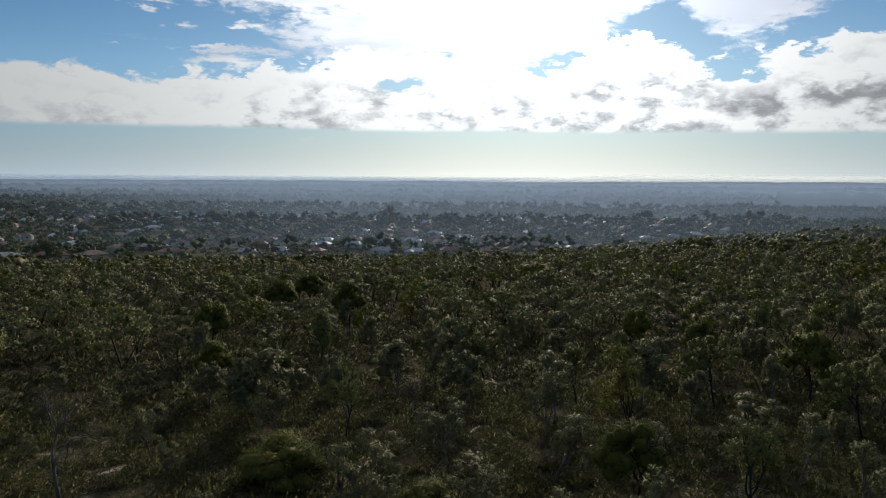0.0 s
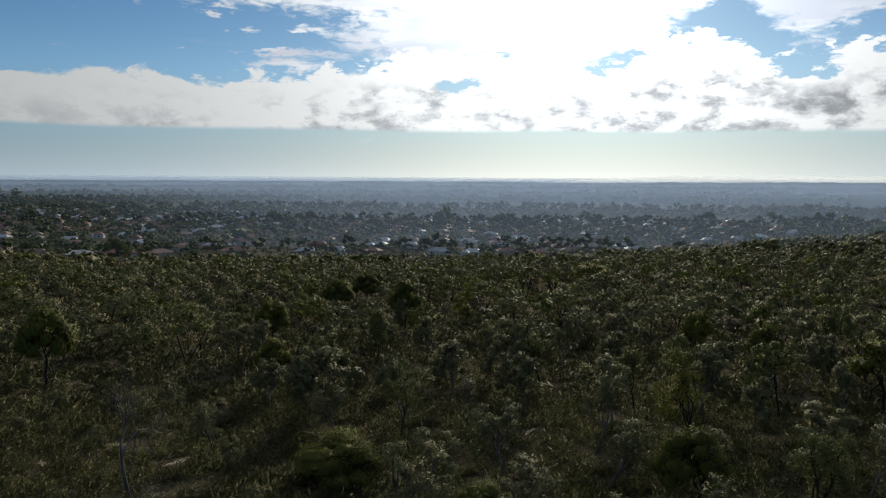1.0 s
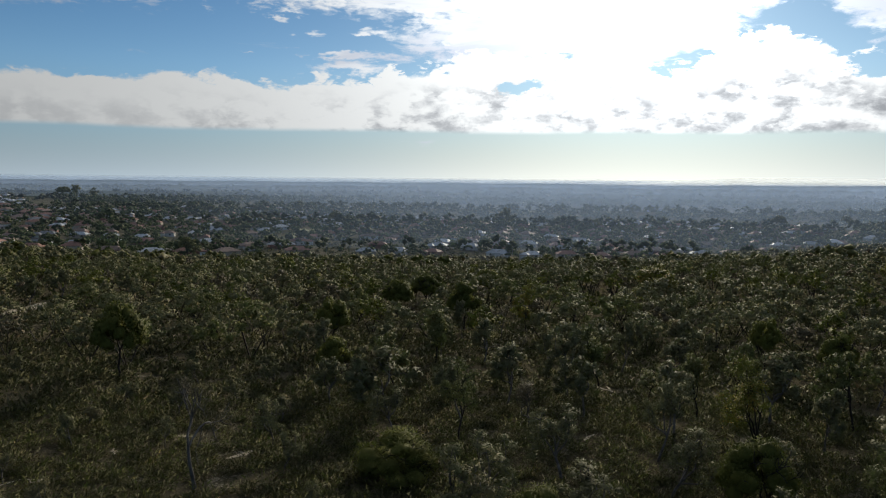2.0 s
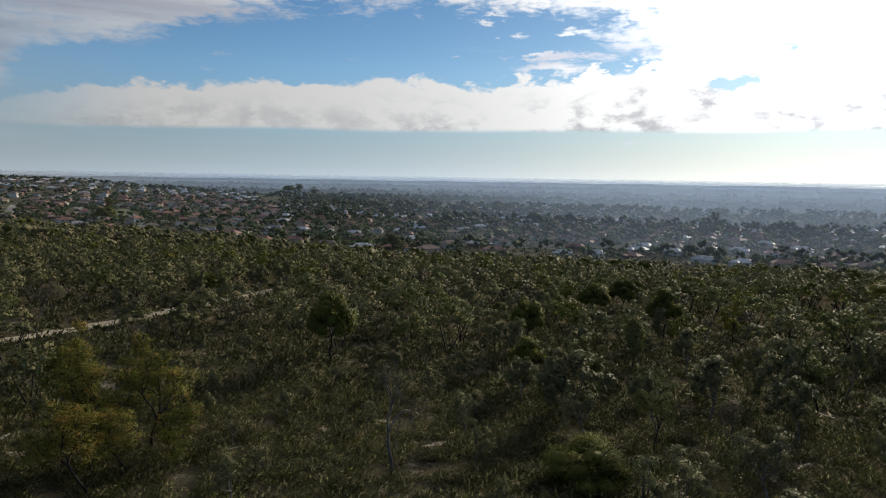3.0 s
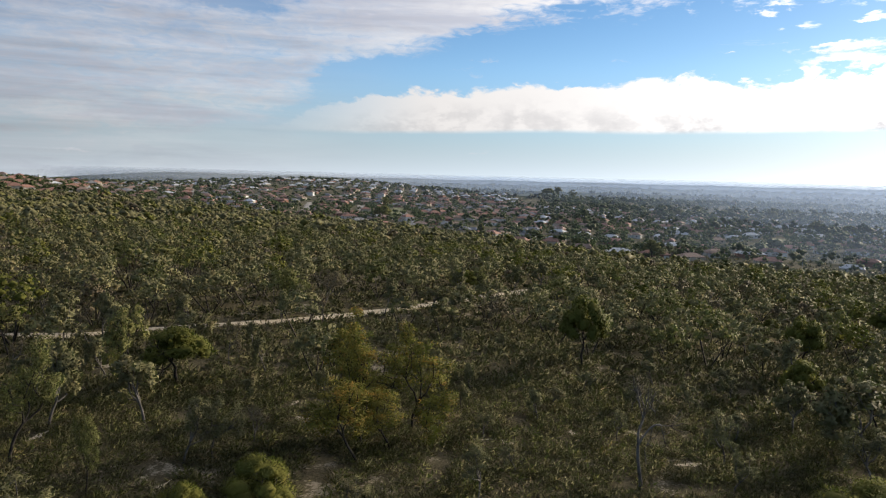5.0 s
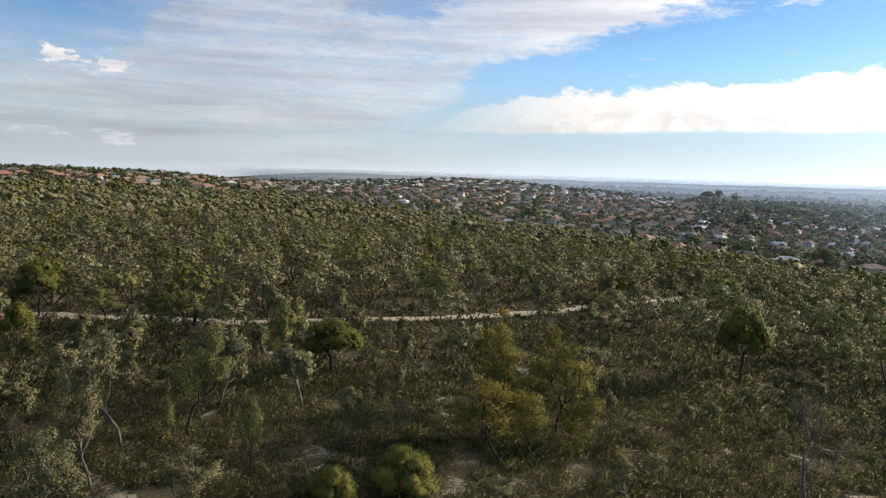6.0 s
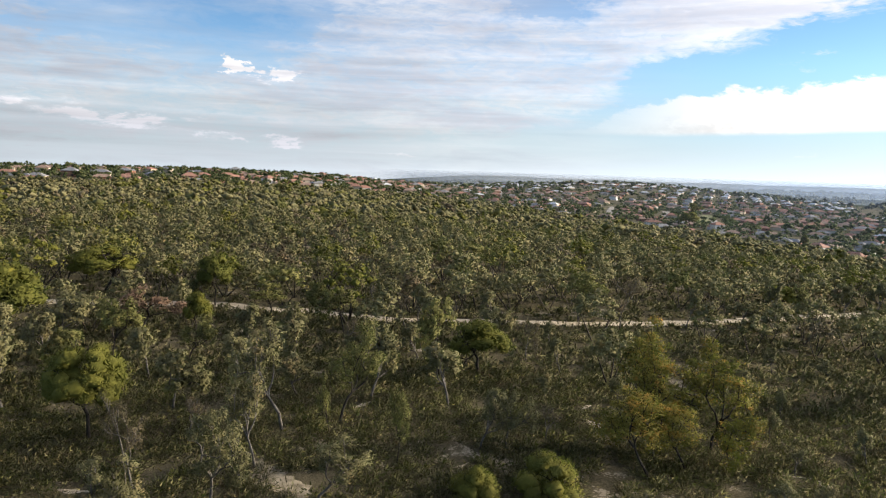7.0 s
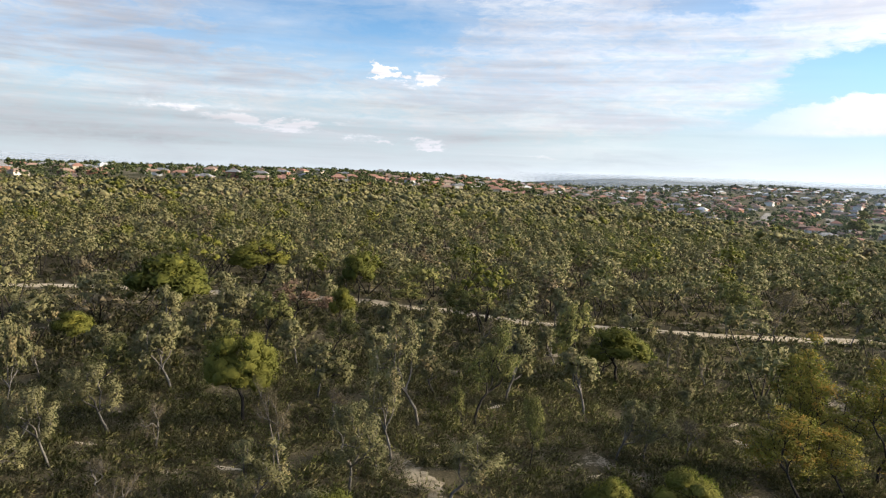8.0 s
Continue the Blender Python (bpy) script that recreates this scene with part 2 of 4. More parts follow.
def foliage(name, dark, light, tip, through_light=0.3, patch=0.16, tip_share=0.2):
    """Leaves: tone by leaf, by tree-sized patch and by tree, some of a third tone, with light passing through."""
    m, k = material(name)
    geo = k.add("ShaderNodeNewGeometry")
    island = geo.outputs["Random Per Island"]
    chance = k.add("ShaderNodeObjectInfo").outputs["Random"]
    area = k.noise(geo.outputs["Position"], patch, 3.0)
    tone = k.add("ShaderNodeAttribute")
    tone.attribute_name = "tone"
    f = k.math("ADD", k.math("MULTIPLY", island, 0.10), k.math("MULTIPLY", k.smooth(area, 0.35, 0.65), 0.24))
    f = k.math("ADD", f, k.math("MULTIPLY", tone.outputs["Fac"], 0.58))
    f = k.math("ADD", f, k.math("MULTIPLY_ADD", chance, 0.4, -0.2), clamp=True)
    col = k.mix(f, dark, light)
    leafy = k.noise(geo.outputs["Position"], 4.5, 3.0, 0.65)
    # low spots of this noise are painted darker, as shade between leaves
    col = k.mix(k.smooth(leafy, 0.60, 0.32, 0.0, 0.3), col, tuple(c * 0.7 for c in dark))
    far_tone = k.noise(geo.outputs["Position"], patch * 2.7, 2.0)
    col = k.mix(k.smooth(k.math("ADD", far_tone, k.math("MULTIPLY", island, 0.15)), 0.80 - tip_share, 1.0 - tip_share), col, tip)
    b = k.add("ShaderNodeBsdfPrincipled", {"Base Color": col, "Roughness": 0.65, "Specular IOR Level": 0.06})
    k.tree.links.new(k.add("ShaderNodeBump", {"Height": leafy, "Strength": 0.2, "Distance": 0.1}).outputs[0], b.inputs["Normal"])
    leaf_glow = k.add("ShaderNodeVectorMath", {0: col, 1: (0.66, 1.0, 0.80)}, operation="MULTIPLY").outputs[0]
    t = k.add("ShaderNodeBsdfTranslucent", {"Color": leaf_glow})
    s = k.add("ShaderNodeMixShader", {0: through_light, 1: b.outputs[0], 2: t.outputs[0]})
    k.add("ShaderNodeOutputMaterial", {0: s.outputs[0]})
    return m


def ground_material():
    """Bush floor: dark litter and low heath with pale grey sand showing between."""
    m, k = material("bush_floor")
    pos = k.add("ShaderNodeNewGeometry").outputs["Position"]
    big, mid, fine_ = k.noise(pos, 0.07, 4.0), k.noise(pos, 0.45, 5.0, 0.6), k.noise(pos, 5.0, 4.0, 0.65)
    litter = k.mix(k.smooth(mid, 0.35, 0.65), (0.058, 0.050, 0.030), (0.108, 0.092, 0.055))
    litter = k.mix(k.smooth(fine_, 0.4, 0.7), litter, (0.140, 0.118, 0.075))
    bare = k.math("ADD", k.math("MULTIPLY", big, 0.5), k.math("MULTIPLY_ADD", fine_, 0.30, k.math("MULTIPLY", mid, 0.55)))
    sand = k.mix(fine_, (0.20, 0.165, 0.115), (0.40, 0.34, 0.25))
    col = k.mix(k.smooth(bare, 0.75, 0.79), litter, sand)
    b = k.add("ShaderNodeBsdfPrincipled", {"Base Color": col, "Roughness": 1.0, "Specular IOR Level": 0.0})
    k.tree.links.new(k.add("ShaderNodeBump", {"Height": fine_, "Strength": 0.7, "Distance": 0.15}).outputs[0], b.inputs["Normal"])
    k.add("ShaderNodeOutputMaterial", {0: b.outputs[0]})
    return m


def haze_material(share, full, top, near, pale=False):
    """For upright sheets that stand in for haze: mostly clear, scattering a little of the light that falls on it,
    thinner upwards.
    """
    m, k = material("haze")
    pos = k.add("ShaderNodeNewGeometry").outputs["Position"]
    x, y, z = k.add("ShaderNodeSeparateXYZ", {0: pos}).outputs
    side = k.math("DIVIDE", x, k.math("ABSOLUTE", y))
    # nearer sheets are denser towards the sun, for the pale veil there
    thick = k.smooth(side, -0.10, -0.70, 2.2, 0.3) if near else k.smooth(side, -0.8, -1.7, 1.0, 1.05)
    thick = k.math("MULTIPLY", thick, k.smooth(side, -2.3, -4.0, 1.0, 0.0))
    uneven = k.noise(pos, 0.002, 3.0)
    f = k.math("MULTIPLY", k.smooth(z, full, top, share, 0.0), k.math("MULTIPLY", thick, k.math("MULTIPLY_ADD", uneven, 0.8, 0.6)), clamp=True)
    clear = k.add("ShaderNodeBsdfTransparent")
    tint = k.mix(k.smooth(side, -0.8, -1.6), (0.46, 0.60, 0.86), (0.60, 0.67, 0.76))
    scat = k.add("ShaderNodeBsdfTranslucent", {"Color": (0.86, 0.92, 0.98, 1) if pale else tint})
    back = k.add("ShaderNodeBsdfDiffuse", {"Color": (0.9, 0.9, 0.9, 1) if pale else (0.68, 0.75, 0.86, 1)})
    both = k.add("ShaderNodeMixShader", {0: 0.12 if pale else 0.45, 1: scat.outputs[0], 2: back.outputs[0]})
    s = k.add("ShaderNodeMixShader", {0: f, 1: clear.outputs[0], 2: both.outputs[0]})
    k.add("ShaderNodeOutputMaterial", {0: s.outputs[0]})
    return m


M_FLOOR = ground_material()
M_TOWN = plain("suburb_ground", (0.055, 0.058, 0.034), (0.160, 0.142, 0.100), 1.0, 0.05, sheen=0.0)
M_PLAIN = plain("wooded_plain", (0.018, 0.027, 0.014), (0.085, 0.090, 0.055), 1.0, 0.005, sheen=0.0)
M_SAND = plain("track_sand", (0.34, 0.285, 0.205), (0.54, 0.46, 0.34), 1.0, 0.5, 0.4, sheen=0.05)
M_PATH = plain("littered_sand", (0.090, 0.076, 0.050), (0.38, 0.32, 0.225), 1.0, 1.3, 0.6, sheen=0.05)
M_BARK = plain("bark_dark", (0.020, 0.017, 0.014), (0.060, 0.052, 0.044), 0.9, 2.0, 0.5, sheen=0.1)
M_BARK_GREY = plain("bark_grey", (0.070, 0.062, 0.052), (0.20, 0.18, 0.155), 0.9, 2.0, 0.5)
M_BANKSIA = foliage("banksia_leaves", (0.116, 0.110, 0.052), (0.240, 0.216, 0.106), (0.245, 0.190, 0.095), 0.18, tip_share=0.17)
M_SHEOAK = foliage("sheoak_needles", (0.074, 0.082, 0.020), (0.200, 0.186, 0.038), (0.222, 0.194, 0.036), 0.20, tip_share=0.10)
M_GUM = foliage("gum_leaves", (0.104, 0.106, 0.038), (0.236, 0.216, 0.078), (0.250, 0.184, 0.062), 0.24, tip_share=0.13)
M_GOLD = foliage("golden_gum_leaves", (0.118, 0.112, 0.026), (0.278, 0.228, 0.052), (0.345, 0.190, 0.042), 0.32, 0.3, 0.19)
M_BUSH = foliage("bush_needles", (0.125, 0.125, 0.030), (0.270, 0.245, 0.058), (0.28, 0.24, 0.06), 0.3)
M_DRY = foliage("dry_twigs", (0.105, 0.084, 0.050), (0.210, 0.170, 0.108), (0.18, 0.13, 0.08), 0.15)
M_RUST = foliage("rusty_leaves", (0.150, 0.092, 0.060), (0.30, 0.195, 0.140), (0.20, 0.16, 0.10), 0.3)
M_HEATH = foliage("heath_leaves", (0.084, 0.082, 0.038), (0.176, 0.160, 0.080), (0.210, 0.158, 0.088), 0.16, 0.12, 0.16)
M_GARDEN = foliage("garden_leaves", (0.042, 0.060, 0.026), (0.150, 0.165, 0.074), (0.18, 0.17, 0.08), 0.4, 0.05)
M_WOOD_FAR = foliage("far_wood_leaves", (0.026, 0.036, 0.018), (0.070, 0.082, 0.044), (0.09, 0.09, 0.06), 0.25, 0.01)

# ---- the lie of the land ----
# by heading (degrees left of +y): how far the bush reaches, and how high the ground lies there
LIE_LEFT = [-180, -70, -33, -23, -14, 0, 33, 41, 51, 60, 71, 84, 117, 150, 180]
LIE_EDGE = [430, 700, 780, 620, 490, 430, 430, 510, 605, 640, 670, 560, 520, 480, 430]
LIE_RISE = [-10, -26, -24, -29, -31, -32.5, -29, -26, -25, -17.5, -4.5, 5.0, 1.0, 0.5, -10]


def left_of(x, y):
    return np.degrees(np.arctan2(-np.asarray(x, float), np.asarray(y, float)))


def by_heading(a, values):
    return sum(np.interp((a + d + 180) % 360 - 180, LIE_LEFT, values) for d in (-6, -3, 0, 3, 6)) / 5


def edge_of(x, y):
    """How far off the bush ends on that heading."""
    return by_heading(left_of(x, y), LIE_EDGE)


def height(x, y):
    """Ground height: falling ahead to the suburb and plain, rising to a low ridge on the left, wooded rises on the skyline."""
    x, y = np.asarray(x, float), np.asarray(y, float)
    r, a = np.hypot(x, y), left_of(x, y)
    edge = by_heading(a, LIE_EDGE)
    rise = by_heading(a, LIE_RISE)
    ramp = np.clip(r / edge, 0, 1) ** 1.7
    rise = rise + 8.0 * np.clip((a - 68) / 12, 0, 1) * np.clip((r - edge + 10) / 230, 0, 1)
    out = np.clip((r - 1000) / 1600, 0, 1)
    out = out * out * (3 - 2 * out)
    z = rise * ramp * (1 - out) + out * -30
    z = z + 29 * np.exp(-((a - 55) / 11) ** 2) * np.exp(-((r - 1650) / 430) ** 2)
    far = np.clip((r - 1300) / 3400, 0, 1)
    hill = 4 * np.exp(-((a - 67) / 6) ** 2) + 1.6 * np.sin(a * 0.8) + 1.2 * np.sin(a * 2.3) - 6 * np.clip((a - 73) / 8, 0, 1) + 12 * np.exp(-((a + 26) / 14) ** 2)
    z = z + far ** 1.25 * (41 - 60 * np.clip((a - 68) / 9, 0, 1)) + np.clip((r - 3000) / 1500, 0, 1) ** 2 * hill
    # hills beyond the plain, paled by the mist sheet before them
    z = z + np.clip((r - 4350) / 350, 0, 1) * np.clip((-a - 3) / 9, 0, 1) * np.clip((a + 75) / 20, 0, 1) * (15 + 6 * np.sin(a * 0.42 + 0.8) + 3 * np.sin(a * 1.3))
    return z + 0.25 * np.sin(x * 0.11 + 1) * np.sin(y * 0.13) + 0.5 * np.sin(x * 0.021) * np.sin(y * 0.027 + 2) * np.clip(r / 100, 0, 1)


# ---- mesh helpers ----
def mesh_of(name, verts, faces, mats, smooth=False, index=None, tone=None, normals=None):
    """A mesh from vertex and face arrays; all faces have as many corners as the array is wide."""
    verts, faces = np.asarray(verts, np.float32), np.asarray(faces, np.int32)
    me = bpy.data.meshes.new(name)
    me.vertices.add(len(verts))
    me.vertices.foreach_set("co", verts.ravel())
    me.loops.add(faces.size)
    me.loops.foreach_set("vertex_index", faces.ravel())
    me.polygons.add(len(faces))
    me.polygons.foreach_set("loop_start", np.arange(len(faces), dtype=np.int32) * faces.shape[1])
    if smooth:
        me.polygons.foreach_set("use_smooth", np.ones(len(faces), bool))
    for m in mats if isinstance(mats, (list, tuple)) else [mats]:
        me.materials.append(m)
    if index is not None:
        me.polygons.foreach_set("material_index", np.asarray(index, np.int32))
    if tone is not None:
        me.attributes.new("tone", "FLOAT", "POINT").data.foreach_set("value", np.repeat(np.asarray(tone, np.float32), len(verts) // len(tone)))
    me.update(calc_edges=True)
    if normals is not None:
        me.normals_split_custom_set_from_vertices(np.asarray(normals, np.float32))
    return me


def child(name, me, parent, label=""):
    ob = new(name, me)
    ob.parent = parent
    return tagged(ob, label)


def unit(v):
    return v / np.maximum(np.linalg.norm(v, axis=-1, keepdims=True), 1e-9)


def leaf_cards(rng, centre, along, length, width, fold=0.3, facing=None, plain_leaf=False):
    """Bent diamond leaves (or plain three-cornered ones): one at each centre, pointing along, turned to face a way if given."""
    n = len(centre)
    along = unit(along)
    side = unit(np.cross(along, rng.normal(size=(n, 3)) if facing is None else facing))
    up = np.cross(side, along)
    length, width = np.broadcast_to(length, n)[:, None], np.broadcast_to(width, n)[:, None]
    if plain_leaf:
        v = np.stack([centre + side * width / 2, centre + along * length + side * width * rng.uniform(-0.4, 0.4, (n, 1)), centre - side * width / 2], 1)
        return v.reshape(-1, 3), np.arange(n * 3).reshape(n, 3)
    mid = centre + along * length * 0.45 - up * width * fold
    v = np.stack([centre, mid + side * width / 2 + up * width * fold, centre + along * length, mid - side * width / 2 + up * width * fold], 1)
    f = np.arange(n * 4).reshape(n, 4)
    return v.reshape(-1, 3), f


def clumps(rng, centre, radius, per, length, width, upright=0.0, flat=0.8, top=0.5, plain_leaf=False, mid=None):
    """Leaves over rounded clumps: most lie over the clump's skin, some fill its inside. They are shaded by the round of the clump and of the crown about mid."""
    c = np.repeat(centre, per, 0)
    rad = np.repeat(np.broadcast_to(radius, len(centre)), per)[:, None]
    n = len(c)
    d = unit(rng.normal(size=(n, 3)) + [0, 0, top])
    deep = rng.random((n, 1)) < 0.22
    at = c + d * rad * np.where(deep, rng.uniform(0.1, 0.6, (n, 1)), rng.uniform(0.72, 1.08, (n, 1))) * [1, 1, flat]
    tangent = unit(np.cross(d, rng.normal(size=(n, 3)))) + d * rng.normal(0.25, 0.35, (n, 1)) + [0, 0, upright]
    face = d + rng.normal(size=(n, 3)) * 0.24
    size = np.where(deep[:, 0], 1.5, 1.0) * rng.uniform(0.65, 1.3, n)
    tangent = unit(tangent)
    v, f = leaf_cards(rng, at - tangent * (length * 0.5 * size)[:, None], tangent, length * size, width * size, 0.25, face, plain_leaf)
    out = 0.0 if mid is None else unit(np.repeat(centre - mid, per, 0) + [0, 0, 1e-3]) * 0.55
    return v, f, np.repeat(unit(d * 0.6 + [0, 0, 0.25] + out + rng.normal(size=(n, 3)) * 0.2), len(v) // n, 0)


def blobs(rng, centre, radius, flat=0.8, coarse=False):
    """Rough leafy clumps: uneven lumps of eight or twenty faces, each its own shape."""
    if coarse:
        v0 = np.array([(1, 0, 0), (-1, 0, 0), (0, 1, 0), (0, -1, 0), (0, 0, 1), (0, 0, -1)], float)
        f0 = np.array([(0, 2, 4), (2, 1, 4), (1, 3, 4), (3, 0, 4), (2, 0, 5), (1, 2, 5), (3, 1, 5), (0, 3, 5)])
    else:
        g = (1 + 5 ** 0.5) / 2
        v0 = unit(np.array([(-1, g, 0), (1, g, 0), (-1, -g, 0), (1, -g, 0), (0, -1, g), (0, 1, g), (0, -1, -g), (0, 1, -g), (g, 0, -1), (g, 0, 1), (-g, 0, -1), (-g, 0, 1)], float))
        f0 = np.array([(0, 11, 5), (0, 5, 1), (0, 1, 7), (0, 7, 10), (0, 10, 11), (1, 5, 9), (5, 11, 4), (11, 10, 2), (10, 7, 6), (7, 1, 8),
                       (3, 9, 4), (3, 4, 2), (3, 2, 6), (3, 6, 8), (3, 8, 9), (4, 9, 5), (2, 4, 11), (6, 2, 10), (8, 6, 7), (9, 8, 1)])
    n, m = len(centre), len(v0)
    turn = rng.uniform(0, 6.3, n)
    c, s = np.cos(turn)[:, None], np.sin(turn)[:, None]
    v = np.stack([v0[None, :, 0] * c - v0[None, :, 1] * s, v0[None, :, 0] * s + v0[None, :, 1] * c, np.broadcast_to(v0[None, :, 2], (n, m))], 2)
    nrm = unit(v + rng.normal(size=v.shape) * 0.45)
    v = v * rng.uniform(0.70, 1.25, (n, m, 1)) * np.broadcast_to(radius, n)[:, None, None] * [1, 1, flat] + centre[:, None]
    return v.reshape(-1, 3), (f0[None] + np.arange(n)[:, None, None] * m).reshape(-1, 3), nrm.reshape(-1, 3)


def as_triangles(v, f):
    return v, np.concatenate([f[:, [0, 1, 2]], f[:, [0, 2, 3]]])


def tubes(rods, sides=5):
    """Tapered tubes along rods: arrays of start, end, start radius, end radius."""
    p0, p1, r0, r1 = rods
    n = len(p0)
    d = unit(p1 - p0)
    ref = np.where(np.abs(d[:, 2:3]) > 0.9, [[1.0, 0, 0]], [[0, 0, 1.0]])
    u = unit(np.cross(d, ref))
    w = np.cross(d, u)
    ang = np.arange(sides) * 2 * np.pi / sides
    ring = u[:, None] * np.cos(ang)[None, :, None] + w[:, None] * np.sin(ang)[None, :, None]
    v = np.concatenate([p0[:, None] + ring * r0[:, None, None], p1[:, None] + ring * r1[:, None, None]], 1)
    i = np.arange(sides)
    quad = np.stack([i, (i + 1) % sides, (i + 1) % sides + sides, i + sides], 1)
    f = (np.arange(n) * 2 * sides)[:, None, None] + quad[None]
    return v.reshape(-1, 3), f.reshape(-1, 4)


def joined(pairs):
    """One array of vertices and one of faces out of several."""
    vs, fs, n = [], [], 0
    for v, f in pairs:
        vs.append(v)
        fs.append(f + n)
        n += len(v)
    return np.concatenate(vs), np.concatenate(fs)


# ---- the ground ----
def make_ground():
    rings = np.concatenate([[0.02, 1.5], np.geomspace(4, 4900, 150)])
    n = 300
    ang = np.linspace(0, 2 * np.pi, n, endpoint=False)
    x, y = -np.sin(ang)[None] * rings[:, None], np.cos(ang)[None] * rings[:, None]
    x[0] += 0.7
    v = np.stack([x, y, height(x, y)], -1).reshape(-1, 3)
    i, j = np.meshgrid(np.arange(len(rings) - 1), np.arange(n), indexing="ij")
    a, b = i * n + j, i * n + (j + 1) % n
    f = np.stack([a, a + n, b + n, b], -1).reshape(-1, 4)
    # bush, then suburb, then the far plain
    fr = (rings[i] + rings[i + 1]).ravel() / 2
    fa = np.degrees(ang[j]).ravel()
    fa = (fa + 180) % 360 - 180
    town = (fr > by_heading(fa, LIE_EDGE) + 15) & (fa > -30) & (fa < 130)
    index = np.where(fr > 1750, 2, np.where(town, 1, 0))
    tagged(new("ground", mesh_of("ground", v, f[:, ::-1], [M_FLOOR, M_TOWN, M_PLAIN], True, index)),
           "sandy bush floor with leaf litter, running out to a wooded plain", "ground", kind="structure")


make_ground()


def ribbon(name, points, width, mat, label, lift=0.04, kind="structure", seed=1, ragged=0.45):
    """A strip that follows the ground along points, with uneven edges."""
    rng = np.random.default_rng(seed)
    pts = np.asarray(points, float)
    s = np.concatenate([[0], np.cumsum(np.linalg.norm(np.diff(pts, axis=0), axis=1))])
    t = np.linspace(0, s[-1], max(8, int(s[-1] / (1.5 if width > 2 else 0.45))))
    c = np.stack([np.interp(t, s, pts[:, 0]), np.interp(t, s, pts[:, 1])], 1)
    for _ in range(6):
        c[1:-1] = (c[:-2] + c[1:-1] * 2 + c[2:]) / 4
    d = unit(np.gradient(c, axis=0))
    side = np.stack([-d[:, 1], d[:, 0]], 1)
    steps = np.linspace(-0.5, 0.5, 5)
    wide = width * (1 + ragged * rng.normal(size=(len(c), 2)).clip(-1.5, 1.5))
    wide = (wide + np.roll(wide, 1, 0) + np.roll(wide, -1, 0)) / 3
    wide = wide * np.clip(np.minimum(np.arange(len(c)), np.arange(len(c))[::-1]) / (3.0 if ragged < 0.8 else 9.0) + 0.1, 0, 1)[:, None]
    rows = []
    for q in steps:
        off = np.where(q < 0, wide[:, 0], wide[:, 1]) * q
        p = c + side * off[:, None]
        rows.append(np.stack([p[:, 0], p[:, 1], height(p[:, 0], p[:, 1]) + lift - 0.03 * (abs(q) == 0.5)], 1))
    v = np.stack(rows, 1).reshape(-1, 3)
    m = len(steps)
    i, j = np.meshgrid(np.arange(len(c) - 1), np.arange(m - 1), indexing="ij")
    a = (i * m + j).ravel()
    f = np.stack([a, a + 1, a + m + 1, a + m], 1)
    return tagged(new(name, mesh_of(name, v, f[:, ::-1], mat, True)), label, "track" if mat in (M_SAND, M_PATH) else "road", kind=kind)



TRACK = [(-119, -70), (-119, -50.5), (-117.3, -40), (-116, -28), (-115, -17), (-109, 1.6), (-104, 8.2), (-99.4, 17.5), (-95.6, 23.4), (-92, 29),
         (-89.6, 34.5), (-89, 44), (-86.7, 53), (-86.2, 62.7), (-85.4, 77), (-85, 82), (-89, 94), (-90.5, 107), (-97, 126)]
TRACK_SPOTS = [tuple(p) for a, b in zip(TRACK, TRACK[1:]) for p in np.linspace(a, b, 8)[:-1]]
ribbon("sand_track", TRACK, 3.0, M_SAND, "pale sandy vehicle track winding through the bush", seed=2)
ribbon("sand_path", [(-50.5, 4.0), (-48.8, 4.6), (-45.3, 5.4), (-42.1, 6.6), (-39, 7.6), (-33, 9.5)], 1.7, M_PATH, "bare sandy footpath between low shrubs", seed=3, ragged=1.0)

# bare sand between the shrubs: x, y, length, width
PATCHES = [(-49.9, 32.5, 2.6, 1.5), (-54.1, 34.4, 1.8, 1.0), (-36.4, 40.7, 2.2, 1.0), (-34.8, 41.6, 1.6, 0.9), (-43.7, 18.0, 2.0, 1.0), (-47.2, -6.2, 2.6, 1.2),
           (-60.5, -22.0, 2.4, 1.2), (-49.5, 2.6, 1.6, 1.0), (-23.6, 49.2, 2.4, 1.4), (-20.4, 50.1, 1.8, 0.8), (-33.2, 47.8, 1.6, 0.9), (2.8, 57.7, 2.0, 1.0),
           (-7.4, 48.3, 1.6, 0.8), (5.4, 74.5, 3.0, 1.4), (-40.5, 25.0, 1.5, 0.8), (-30.0, 52.5, 1.8, 0.9), (-58.0, 14.5, 2.4, 1.0), (-52.5, -17.0, 2.0, 1.0)]
for i, (x, y, long, wide) in enumerate(PATCHES):
    dx, dy = math.cos(i * 2.1) * long / 2, math.sin(i * 2.1) * long / 2
    ribbon("sand_patch", [(x - dx, y - dy), (x, y), (x + dx, y + dy)], wide, M_SAND, "bare patch of pale sand between low shrubs", 0.05, seed=60 + i, ragged=1.0)


